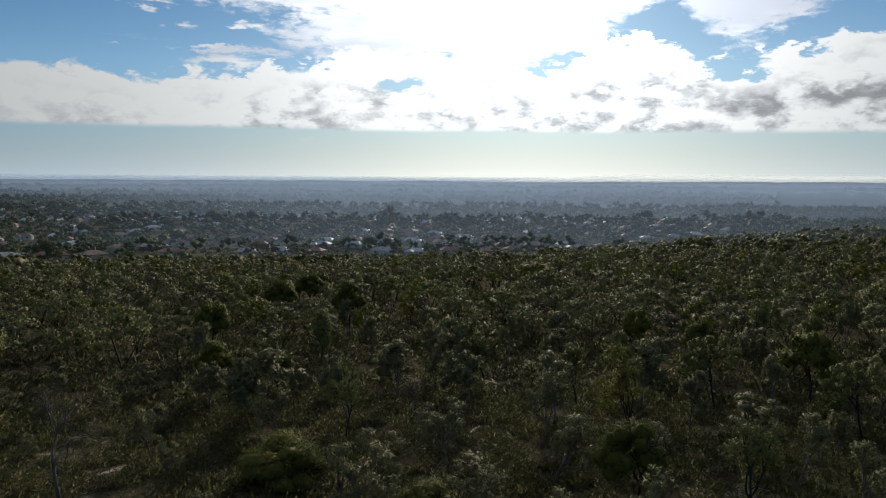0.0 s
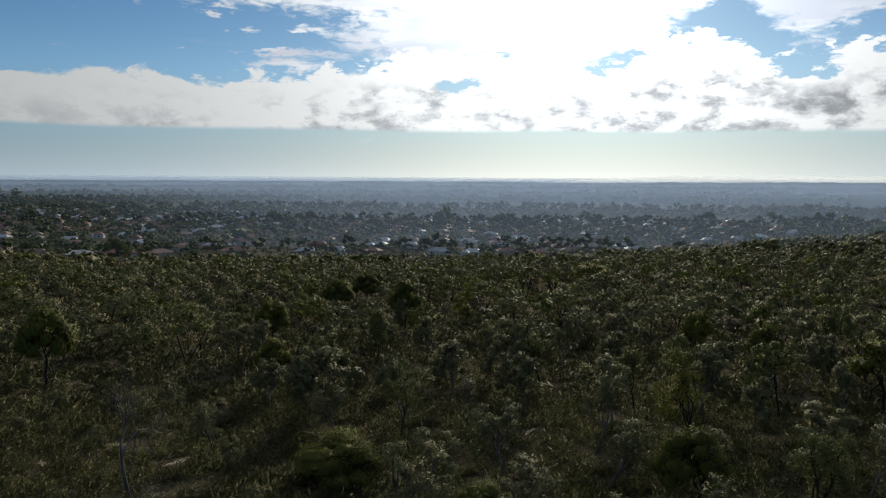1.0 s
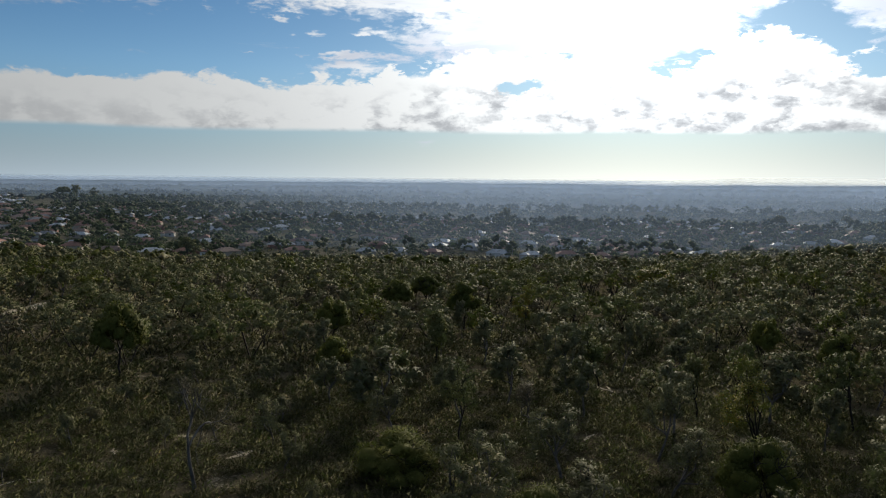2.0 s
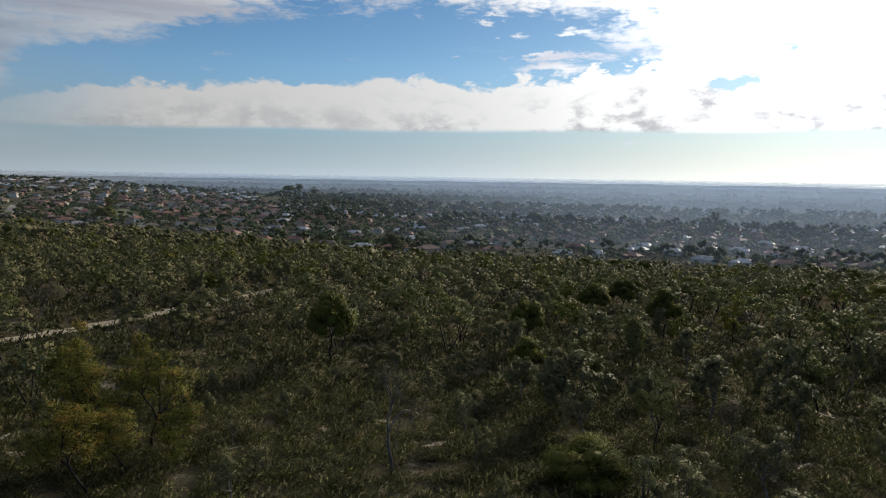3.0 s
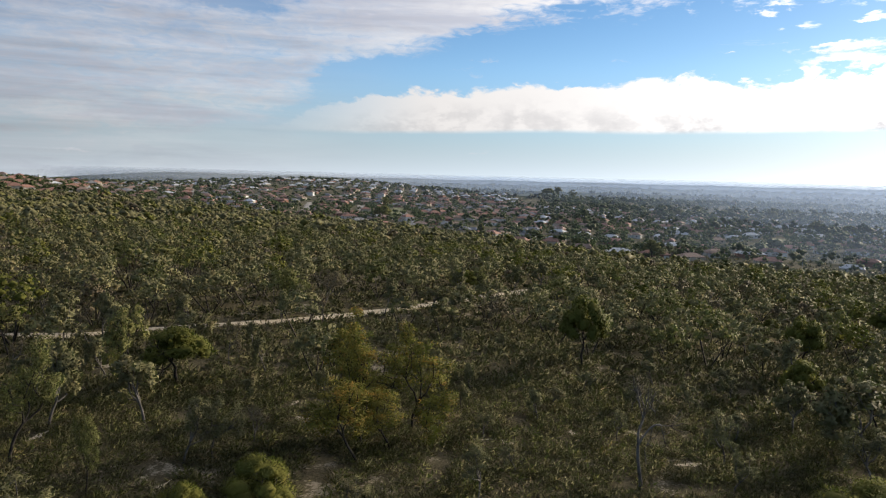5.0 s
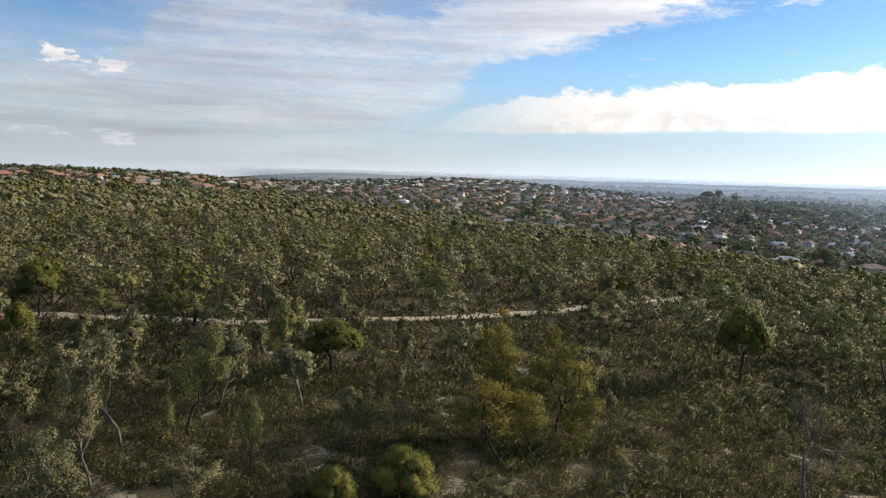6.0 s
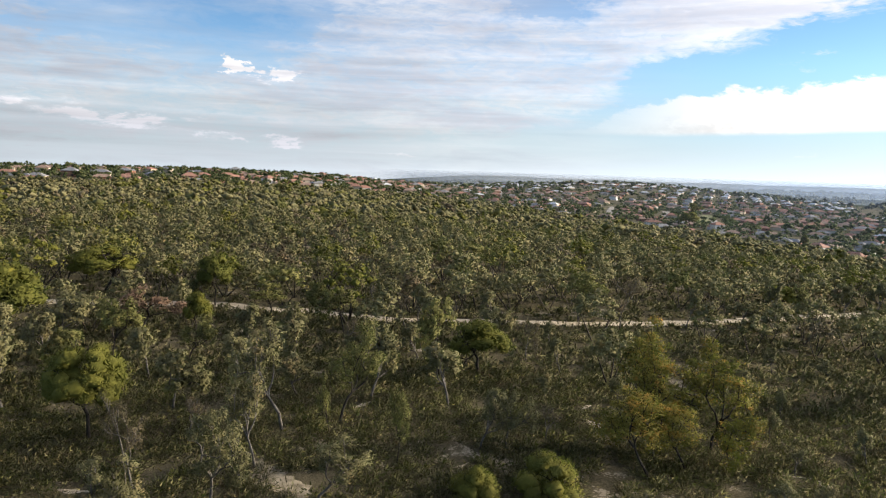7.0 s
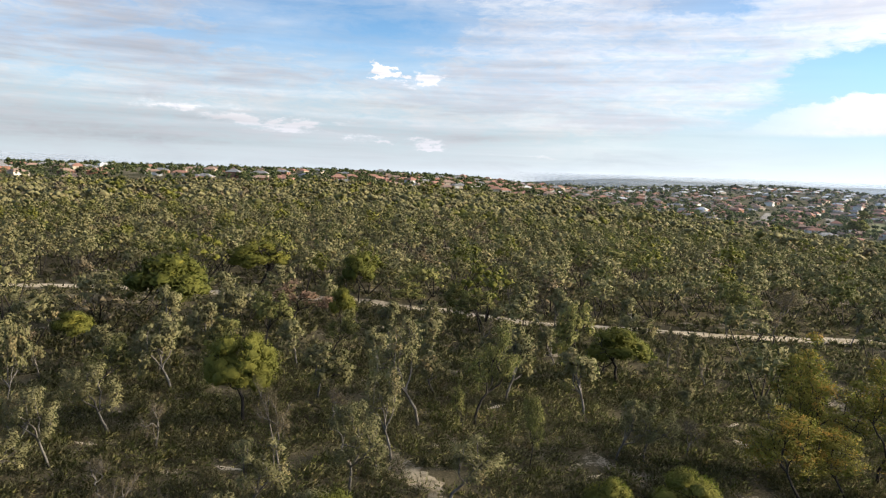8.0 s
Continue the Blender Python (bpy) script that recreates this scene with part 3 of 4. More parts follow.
# ---- trees ----
def skeleton(rng, tall, lean, forks, spread, levels, girth, first=0.3):
    """Rods of a branching trunk, the limb that each belongs to (0: the trunk), and the tips where leaves sit."""
    p0, p1, r0, r1, limb, tips = [], [], [], [], [], []

    def grow(p, d, length, rad, level, which):
        steps = 4 if level < 2 else 2
        for s in range(steps):
            d = unit(d + rng.normal(size=3) * (0.26 + 0.08 * level) + np.array([0, 0, 0.05 + 0.05 * level]))
            q = p + d * length / steps
            ra = rad * (1 - 0.35 * s / steps)
            rb = rad * (1 - 0.35 * (s + 1) / steps)
            p0.append(p), p1.append(q), r0.append(ra), r1.append(rb), limb.append(which)
            p = q
            if level >= levels - 1:
                tips.append((p.copy(), d.copy()))
        if level < levels:
            for b in range(forks[min(level, len(forks) - 1)]):
                out = rng.normal(size=3) * [1, 1, 0.45]
                out = unit(out) * spread
                grow(p, unit(d + out), length * rng.uniform(0.55, 0.85), rad * 0.62, level + 1, b + 1 if level == 0 else which)

    start = unit(np.array([rng.normal() * lean, rng.normal() * lean, 1.0]))
    grow(np.array([0, 0, -0.25]), start, tall * first, girth, 0, 0)
    return [np.array(p0), np.array(p1), np.array(r0), np.array(r1)], np.array(limb), tips


def scaled_to(rods, tips, tall, wide):
    """Fit a skeleton to a height and a crown width."""
    pts = np.array([t[0] for t in tips])
    kz = tall * 0.94 / max(pts[:, 2].max(), 0.1)
    kx = wide * 0.47 / max(np.percentile(np.hypot(pts[:, 0], pts[:, 1]), 92), 0.1)
    k = np.array([kx, kx, kz])
    return [rods[0] * k, rods[1] * k, rods[2], rods[3]], [(t[0] * k, t[1]) for t in tips]


SPECIES = {
    # height, crown width, forks, spread, levels, girth, first, clumps, clump radius, leaves per clump, leaf length, leaf width, leaf material, bark
    "banksia_tree": (5.0, 4.6, (4, 3, 3), 0.90, 3, 0.10, 0.28, 84, 0.42, 34, 0.28, 0.11, M_BANKSIA, M_BARK_GREY),
    "sheoak_tree": (7.5, 6.2, (4, 3, 3), 0.80, 3, 0.17, 0.34, 44, 1.0, 130, 0.40, 0.13, M_SHEOAK, M_BARK),
    "gum_tree": (7.8, 6.0, (4, 3, 3), 0.80, 3, 0.12, 0.30, 66, 0.62, 50, 0.30, 0.13, M_GUM, M_BARK),
    "golden_gum_tree": (7.8, 6.0, (5, 3, 3), 0.70, 3, 0.09, 0.16, 84, 0.66, 50, 0.30, 0.13, M_GOLD, M_BARK),
    "bare_tree": (5.5, 4.0, (3, 3, 4), 0.70, 3, 0.10, 0.34, 60, 0.42, 22, 0.60, 0.022, M_DRY, M_BARK_GREY),
    "rusty_tree": (4.8, 6.0, (4, 3, 3), 0.90, 3, 0.10, 0.30, 40, 0.60, 60, 0.26, 0.10, M_RUST, M_BARK),
    "woolly_bush": (3.6, 5.0, (5, 3, 3), 0.80, 3, 0.07, 0.22, 18, 1.05, 190, 0.42, 0.10, M_BUSH, M_BARK),
}
DOMED = ("sheoak_tree", "woolly_bush")
MADE = {}


def crown_spots(rng, kind, tips, count, tall, wide, radius):
    """Where the clumps of a crown sit: over a dome, or at the ends of the limbs."""
    if kind in DOMED:
        low = 0.45 if kind == "sheoak_tree" else 0.08
        d = unit(rng.normal(size=(count, 3)) * [1, 1, 0.8] + [0, 0, 0.35])
        d[:, 2] = np.abs(d[:, 2]) * 1.1 - 0.22
        mid = tall * (low + 0.10)
        reach = np.where(rng.random((count, 1)) < 0.8, rng.uniform(0.92, 1.0, (count, 1)), rng.uniform(0.4, 0.8, (count, 1)))
        return d * reach * [wide / 2 - radius * 0.6, wide / 2 - radius * 0.6, tall - mid - radius * 0.7] + [0, 0, mid]
    pts = np.array([t[0] for t in tips])
    order = rng.permutation(len(pts))
    keep = []
    for i in order:
        if all(np.linalg.norm(pts[i] - pts[j]) > radius * 0.8 for j in keep):
            keep.append(i)
        if len(keep) == count:
            break
    return pts[keep] + rng.normal(size=(len(keep), 3)) * radius * 0.2


def tree(kind, variant, x, y, tall, wide, turn, label, category="tree", group=""):
    """One tree of its kind, stretched to its own height and width, standing on the ground."""
    base_h, base_w, forks, spread, levels, girth, first, count, rad, per, ll, lw, leaf, bark = SPECIES[kind]
    m = pose(x, y, float(height(x, y)), 0, 0, turn) @ Matrix.Diagonal((wide / base_w, wide / base_w, tall / base_h, 1))
    fine = math.hypot(x, y) < 58
    key = (kind, variant, fine)
    per, ll, lw = (int(per * 2.9), ll * 0.5, lw * 0.52) if fine else (int(per * 1.15), ll * 0.95, lw * 1.25)
    if key in MADE:
        ob = copy_thing(MADE[key], Matrix.Identity(4))
        ob.matrix_basis = m
        return tagged(ob, label, category, group)
    rng = np.random.default_rng(sum(map(ord, kind)) * 7 + variant)
    rods, limb, tips = skeleton(rng, base_h, 0.22, forks, spread, levels, girth, first)
    rods, tips = scaled_to(rods, tips, base_h * 0.97, base_w)
    ob = new(kind)
    trunk = child("trunk", mesh_of("trunk", *tubes([q[limb == 0] for q in rods], 7), bark, True), ob)
    for b in range(1, limb.max() + 1):
        child("limb", mesh_of("limb", *tubes([q[limb == b] for q in rods], 4), bark, True), trunk)
    spots = crown_spots(rng, kind, tips, count if fine else int(count * 0.75), base_h, base_w, rad)
    mid = np.median(spots, 0) * [1, 1, 0.85]
    v, f, nrm = clumps(rng, spots, rad * rng.uniform(0.7, 1.2, len(spots)), per, ll, lw, 0.5 if kind in DOMED else 0.0, plain_leaf=not fine, mid=mid)
    tone = 0.30 + 0.3 * rng.random(len(spots)) if kind in DOMED else rng.random(len(spots))
    tones = np.repeat(tone, len(v) // len(tone))
    if fine:
        v, f = as_triangles(v, f)
    if kind in DOMED:
        w, g, wn = blobs(rng, spots, rad * 0.72, 0.8)
        v, f = joined([(v, f), (w, g)])
        nrm = np.concatenate([nrm, wn])
        tones = np.concatenate([tones, np.repeat(tone, len(w) // len(tone))])
    child("crown", mesh_of("crown", v, f, leaf, True, tone=tones, normals=nrm), ob)
    ob.matrix_basis = m
    MADE[key] = ob
    return tagged(ob, label, category, group)


def scatter(rng, count, r0, r1, a0, a1):
    r = np.sqrt(rng.uniform(r0 * r0, r1 * r1, count))
    a = np.radians(rng.uniform(a0, a1, count))
    return -np.sin(a) * r, np.cos(a) * r, r


def apart(x, y, gap, taken=()):
    """Indices of the points that keep a distance from one another and from those taken."""
    cells, keep = {}, []
    for p in taken:
        cells.setdefault((int(p[0] // gap), int(p[1] // gap)), []).append(p)
    for i, p in enumerate(zip(x, y)):
        c = (int(p[0] // gap), int(p[1] // gap))
        near = (q for dx in (-1, 0, 1) for dy in (-1, 0, 1) for q in cells.get((c[0] + dx, c[1] + dy), ()))
        if all((p[0] - q[0]) ** 2 + (p[1] - q[1]) ** 2 > gap * gap for q in near):
            cells.setdefault(c, []).append(p)
            keep.append(i)
    return np.array(keep, int)



SHEOAKS = [(-55.5, -6.5, 8.2, 6), (-89.5, -19.1, 9.7, 10.4), (-122, -11.5, 7.6, 10.2), (-106, 4.5, 8.2, 5.1), (-65.2, 28.4, 6, 6.5),
           (-45.5, 67.1, 8.7, 5.6), (-28.5, 86.7, 7.3, 4.3), (-42.2, 113.3, 2.5, 2.8), (-27.4, 119.3, 6.8, 5.8), (-24, 132.6, 7.1, 5.9),
           (-13.9, 105, 8.4, 5.1), (-38.8, 138.4, 5.9, 7.4), (-90.5, 94, 5.5, 5.5), (-15.1, 153, 7.2, 6.9), (-24.3, 129.7, 6.8, 6.5),
           (23.5, 84.6, 6.9, 3.6), (34.5, 65.1, 7.5, 5.6)]
GOLDEN_GUMS = [(-45.1, 35.4, 10, 8.6), (-48.9, 34.4, 7.8, 7.6), (-38.9, 30, 6.4, 7.6), (-42.2, 38.2, 9.0, 8.6), (-41.6, 32.6, 7.6, 7), (-39.6, 33.6, 5.2, 6.4), (-60.5, 53.4, 3.9, 4.4),
               (15.5, 54.1, 8.5, 6.4), (17.6, 148.5, 8.7, 11.2), (-4.9, 110.4, 8, 4.8)]
GUMS = [(-63.5, 23.7, 8.8, 4.7), (-53.7, 11.8, 8.7, 6.1), (-45.1, 13.8, 5.5, 2.7), (-51.5, 10.4, 4.3, 2), (-88.5, 54, 7.6, 7.8),
        (17.3, 71.4, 6.6, 4.3), (12.5, 64.5, 6.1, 4.4), (37.3, 82.3, 8.1, 5.6), (9.1, 70.8, 3.2, 3.7)]
BANKSIAS = [(-42.1, 1.6, 6.4, 4.9), (-54.1, -15.8, 6, 5.5), (-69.9, -16, 6.3, 5), (-68.7, -26.1, 3.4, 3.2), (-86.8, -32, 4.8, 4.8),
            (-57.8, -24.7, 7.8, 3.5), (-53.7, 7.2, 8.7, 6.7), (-46.3, 20.4, 4.8, 3.8), (-46.3, 22.7, 4.6, 4.1), (-103, 27.5, 6.9, 5),
            (-105, 24, 5.2, 4.2), (-63.6, 37.2, 4.2, 2.9), (-15.2, 61.5, 6.8, 7.7)]
BANKSIAS_AHEAD = [(-29.1, 32, 3.4, 3.4), (-21.9, 51.5, 4.5, 3.7), (-10.3, 67.8, 3.7, 3.1), (-81, 77, 4.1, 7), (-84, 51.6, 5.3, 4.5),
                  (1.2, 70.4, 7.5, 6), (20.6, 57.4, 5.7, 4.3), (-13.6, 100.7, 5.9, 3.4), (-10.1, 70.2, 3.8, 3.1), (-4.3, 44.5, 5.3, 5),
                  (29.1, 59.9, 5.9, 3.6), (29, 50.3, 3.8, 3.1), (48.3, 84.6, 7.3, 3.7)]
BARE = [(-45.6, -2.7, 7, 3.5), (-51.3, -11.9, 3.9, 2.6), (-43.6, -13.6, 2.3, 3.2), (-47.1, 26.4, 3.6, 2.7), (-68.9, 35.7, 4.8, 3.1),
        (-86.1, 27.2, 4.9, 3.8), (-91.5, 63, 6.9, 7.1), (-23.3, 41.8, 7.9, 6), (-81.9, 57.1, 5.2, 4.8), (-7.9, 100.5, 5.5, 3.4)]
BUSHES = [(-38.1, 21.5, 3.1, 4.6), (-38.4, 16.8, 2.7, 3.2), (-11.1, 47.5, 3.5, 6.2)]


def named_trees():
    """The trees that stand out, each at its own place and size: x, y, height, crown width."""
    spots = []
    for kind, variants, rows, label, category, group in (
            ("sheoak_tree", 3, SHEOAKS, "dark green sheoak with a dense rounded crown", "tree", "sheoaks in the bush"),
            ("golden_gum_tree", 3, GOLDEN_GUMS, "gum tree with golden-yellow and orange-tipped leaves", "tree", "golden gum trees"),
            ("gum_tree", 4, GUMS, "slender gum tree with olive-yellow leaves", "tree", "gum trees in the bush"),
            ("banksia_tree", 4, BANKSIAS + BANKSIAS_AHEAD, "grey-green banksia with a twisted trunk and open crown", "tree", "banksias in the bush"),
            ("bare_tree", 3, BARE, "leafless grey tree with fine dead twigs", "tree", "bare trees in the bush"),
            ("woolly_bush", 2, BUSHES, "dense yellow-green bush in the heath", "bush", "bushes in the heath"),
            ("rusty_tree", 1, [(-90.5, -4.2, 5.2, 11)], "broad tree with rusty brown drying leaves beside the track", "tree", "")):
        for i, (x, y, tall, wide) in enumerate(rows):
            tree(kind, i % variants, x, y, tall, wide, (i * 137) % 360, label, category, group)
            spots.append((x, y))
    return spots


NAMED_SPOTS = named_trees()


PLACED = list(NAMED_SPOTS)


def off_track(x, y):
    t = np.array(TRACK_SPOTS)
    return np.min(np.hypot(np.asarray(x)[..., None] - t[:, 0], np.asarray(y)[..., None] - t[:, 1]), -1)


def wild_trees():
    """The nearer bush: single trees of mixed kinds where none of the named ones stand."""
    rng = np.random.default_rng(11)
    x, y, r = scatter(rng, 3000, 26, 88, -36, 116)
    keep = apart(x, y, 5.5, PLACED)
    keep = [i for i in keep if off_track(x[i], y[i]) > 2.0][:225]
    for i in keep:
        d = rng.random()
        turn = rng.uniform(0, 360)
        # the open heath before the track holds only low young banksias
        a = float(left_of(x[i], y[i]))
        low = 0.5 if 20 < a < 64 else 1.0
        if low < 1 and d > 0.82:
            continue
        if d < 0.70 or low < 1:
            tree("banksia_tree", int(rng.integers(4)), x[i], y[i], rng.uniform(4.0, 6.8) * low, rng.uniform(4.0, 6.4) * low, turn,
                 "grey-green banksia with an open twisted crown", group="banksias in the bush")
        elif d < 0.80:
            tree("bare_tree", int(rng.integers(3)), x[i], y[i], rng.uniform(3.0, 5.0), rng.uniform(2.4, 4.0), turn,
                 "leafless grey tree with fine dead twigs", group="bare trees in the bush")
        elif d < 0.93:
            tree("gum_tree", int(rng.integers(3)), x[i], y[i], rng.uniform(5.0, 7.8), rng.uniform(4.0, 5.8), turn,
                 "slender gum tree with olive-yellow leaves", group="gum trees in the bush")
        else:
            tree("sheoak_tree", int(rng.integers(3)), x[i], y[i], rng.uniform(4.5, 6.5), rng.uniform(3.4, 4.8), turn,
                 "dark sheoak with a dense rounded crown", group="sheoaks in the bush")
        PLACED.append((x[i], y[i]))


wild_trees()


def trackside():
    """Banksias and gums crowding the near side of the track."""
    rng = np.random.default_rng(21)
    for i, (x, y) in enumerate(TRACK_SPOTS[20::5]):
        r = math.hypot(x, y)
        left = float(left_of(x, y))
        if rng.random() > (0.5 if left < 66 else 0.35):
            continue
        k = 1 - rng.uniform(3.4, 5.2) / r
        kind = "banksia_tree" if rng.random() < 0.75 else "gum_tree"
        tree(kind, i % 4, x * k, y * k, rng.uniform(4.5, 7.0), rng.uniform(4.2, 6.0), rng.uniform(0, 360),
             "grey-green banksia beside the sandy track" if kind == "banksia_tree" else "olive-yellow gum tree beside the sandy track", group="trees beside the track")
        PLACED.append((x * k, y * k))


trackside()


def crowd(name, rng, x, y, tall, wide, lumps, cards, size, leaf, label, trunks=True):
    """Many distant trees in one mesh: each an uneven dome of leafy clumps with loose leaves round them, over a thin forked trunk."""
    n = len(x)
    base = np.stack([x, y, height(x, y)], 1)
    turn = np.arange(lumps) * 2.4 + rng.uniform(0, 6.3, (n, 1)) + rng.normal(0, 0.35, (n, lumps))
    share = (np.arange(lumps) + 0.5) / lumps
    reach = wide[:, None] * (0.42 * share ** 0.6) * rng.uniform(0.6, 1.25, (n, lumps))
    level = tall[:, None] * (0.84 - 0.36 * share) * rng.uniform(0.80, 1.10, (n, lumps))
    lump = (base[:, None] + np.stack([np.cos(turn) * reach, np.sin(turn) * reach, level], 2)).reshape(-1, 3)
    rad = np.repeat(wide * (0.54 / lumps ** 0.5), lumps) * rng.uniform(0.7, 1.3, n * lumps)
    tone = np.repeat(rng.random(n), lumps) * 0.8 + rng.random(n * lumps) * 0.2
    v, f, nrm = blobs(rng, lump, rad * (0.42 if cards > 10 else 0.74 if cards else 0.95), 0.72, True)
    tones = np.repeat(tone, len(v) // len(tone))
    if cards:
        mid = np.repeat(base + [0, 0, 1] * (tall * 0.55)[:, None], lumps, 0)
        w, g, wn = clumps(rng, lump, rad * 1.1, cards, size, size * 0.66, 0.0, 0.75, 0.5, True, mid)
        tones = np.concatenate([tones, np.repeat(tone, len(w) // len(tone))])
        v, f = joined([(v, f), (w, g)])
        nrm = np.concatenate([nrm, wn])
    tagged(new(name, mesh_of(name, v, f, leaf, True, tone=tones, normals=nrm)), label, "trees", kind="stuff")
    if trunks:
        top = lump.reshape(n, lumps, 3)[:, -3:].reshape(-1, 3)
        foot = np.repeat(base - [0, 0, 0.3], 3, 0)
        g = np.repeat(0.016 * tall, 3)
        v, f = tubes([foot, top, g, g * 0.45], 3)
        tagged(new(name + "_trunks", mesh_of("trunks", v, f, M_BARK)), "thin dark trunks of the trees in the bush", "trunks", kind="stuff")


def bush_beyond():
    rng = np.random.default_rng(5)
    x, y, r = scatter(rng, 9000, 60, 250, -38, 118)
    keep = apart(x, y, 4.9, PLACED)
    x, y, r = x[keep], y[keep], r[keep]
    ok = (off_track(x, y) > 2.6) & ((r > 84) | (rng.random(len(r)) < 0.12))
    # the track shows through gaps in the trees before it
    before = off_track(x * (r + 8) / r, y * (r + 8) / r) < 6.0
    ok &= ~(before & (rng.random(len(r)) < 0.7))
    x, y, r = x[ok], y[ok], r[ok]
    lush = 1 + 0.32 * np.clip((left_of(x, y) - 40) / 25, 0, 1)
    tall, wide = rng.uniform(4.0, 7.2, len(x)) * lush, rng.uniform(3.6, 7.2, len(x)) * lush
    fx, fy, fr = scatter(rng, 42000, 250, 860, -37, 117)
    ok = fr < edge_of(fx, fy) + 10
    fx, fy, fr = fx[ok], fy[ok], fr[ok]
    keep = apart(fx, fy, 5.9)
    fx, fy, fr = fx[keep], fy[keep], fr[keep]
    big = np.where(rng.random(len(fx)) < 0.25, 1.25, 1.0)
    tall = np.concatenate([tall, rng.uniform(3.6, 6.4, len(fx)) * big])
    wide = np.concatenate([wide, rng.uniform(4.0, 8.4, len(fx)) * big * (1 + 0.25 * np.clip((left_of(fx, fy) - 40) / 25, 0, 1))])
    x, y, r = np.concatenate([x, fx]), np.concatenate([y, fy]), np.concatenate([r, fr])
    kind = rng.random(len(x))
    for lo, hi, name, leaf, grow, label in (
            (0.0, 0.72, "banksia_woodland", M_BANKSIA, 1.0, "grey-green banksia bush spreading over the slope"),
            (0.72, 0.84, "gum_woodland", M_GUM, 1.15, "taller olive-yellow gum trees among the bush"),
            (0.84, 0.91, "sheoak_woodland", M_SHEOAK, 1.15, "dark round sheoaks scattered through the bush"),
            (0.91, 1.0, "dry_thicket", M_DRY, 0.9, "leafless greyish-brown thickets among the bush")):
        for r0, r1, lumps, cards, size in ((0, 140, 14, 34, 0.36), (140, 250, 11, 20, 0.50), (250, 1200, 6, 9, 0.70)):
            pick = (kind >= lo) & (kind < hi) & (r >= r0) & (r < r1)
            crowd(name, rng, x[pick], y[pick], tall[pick] * grow, wide[pick] * grow, lumps, cards, size, leaf, label, r0 < 200)


bush_beyond()


def heath():
    """Low shrubs and tussocks between the trees, leaving bare sand in places."""
    rng = np.random.default_rng(8)
    track = np.array(TRACK_SPOTS)
    for name, count, r0, r1, cards, leaf_l, leaf_w, leaf, label in (
            ("heath_scrub", 7600, 32, 70, 50, 0.44, 0.05, M_HEATH, "low olive-brown heath shrubs over grey sand"),
            ("green_scrub", 2000, 32, 74, 56, 0.32, 0.11, M_GUM, "knee-high olive-green shrubs between the trees"),
            ("grey_scrub", 2600, 32, 76, 60, 0.28, 0.10, M_BANKSIA, "knee-high grey-green shrubs between the trees"),
            ("dry_tussocks", 1900, 32, 80, 30, 0.50, 0.035, M_DRY, "dry straw-brown tussocks and fallen twigs"),
            ("heath_scrub", 6000, 66, 104, 20, 0.50, 0.15, M_HEATH, "low olive-brown heath shrubs over grey sand"),
            ("grey_scrub", 1500, 70, 120, 26, 0.42, 0.16, M_BANKSIA, "knee-high grey-green shrubs between the trees"),
            ("heath_scrub", 9500, 70, 150, 14, 0.62, 0.26, M_HEATH, "low olive-brown heath shrubs over grey sand"),
            ("heath_scrub", 6500, 150, 280, 7, 1.20, 0.65, M_HEATH, "low olive-brown heath shrubs over grey sand"),
            ("heath_scrub", 9000, 280, 620, 6, 2.00, 1.20, M_HEATH, "low olive-brown heath shrubs over grey sand")):
        x, y, r = scatter(rng, count, r0, r1, -37, 117)
        bare = np.sin(x * 0.35 + 1.3 * np.sin(y * 0.22)) * np.sin(y * 0.31 + 1.1 * np.sin(x * 0.17))
        ok = bare > -0.84
        off = np.min(np.hypot(x[:, None] - track[None, :, 0], y[:, None] - track[None, :, 1]), 1)
        ok &= off > 1.5
        ok &= ~((np.abs(y - (19.7 + 0.31 * x)) < 0.4) & (x > -50) & (x < -30))
        for px, py, long, across in PATCHES:
            ok &= np.hypot(x - px, y - py) > (long + across) * 0.3
        x, y, r = x[ok], y[ok], r[ok]
        n = len(x)
        wide = rng.uniform(0.40, 1.30, n) * (1 + (r0 > 140)) * np.where(rng.random(n) < 0.12, 1.6, 1.0) * (1.3 if name in ("grey_scrub", "green_scrub") else 1.0)
        c = np.repeat(np.stack([x, y, height(x, y)], 1), cards, 0)
        w = np.repeat(wide, cards)
        d = unit(rng.normal(size=c.shape) * [1, 1, 0.5] + [0, 0, 0.6])
        c = c + d * (w * rng.uniform(0.1, 0.95, len(c)))[:, None] * [1, 1, 0.7]
        nrm = np.repeat(unit(d + rng.normal(size=c.shape) * 0.3 + [0, 0, 0.3]), 3, 0)
        v, f = leaf_cards(rng, c, d + rng.normal(size=c.shape) * 0.35, leaf_l * rng.uniform(0.6, 1.3, len(c)), leaf_w * rng.uniform(0.6, 1.3, len(c)), plain_leaf=True)
        tagged(new(name, mesh_of(name, v, f, leaf, True, tone=rng.random(n), normals=nrm)), label, "shrubs", kind="stuff")


heath()


# ---- the suburb ----

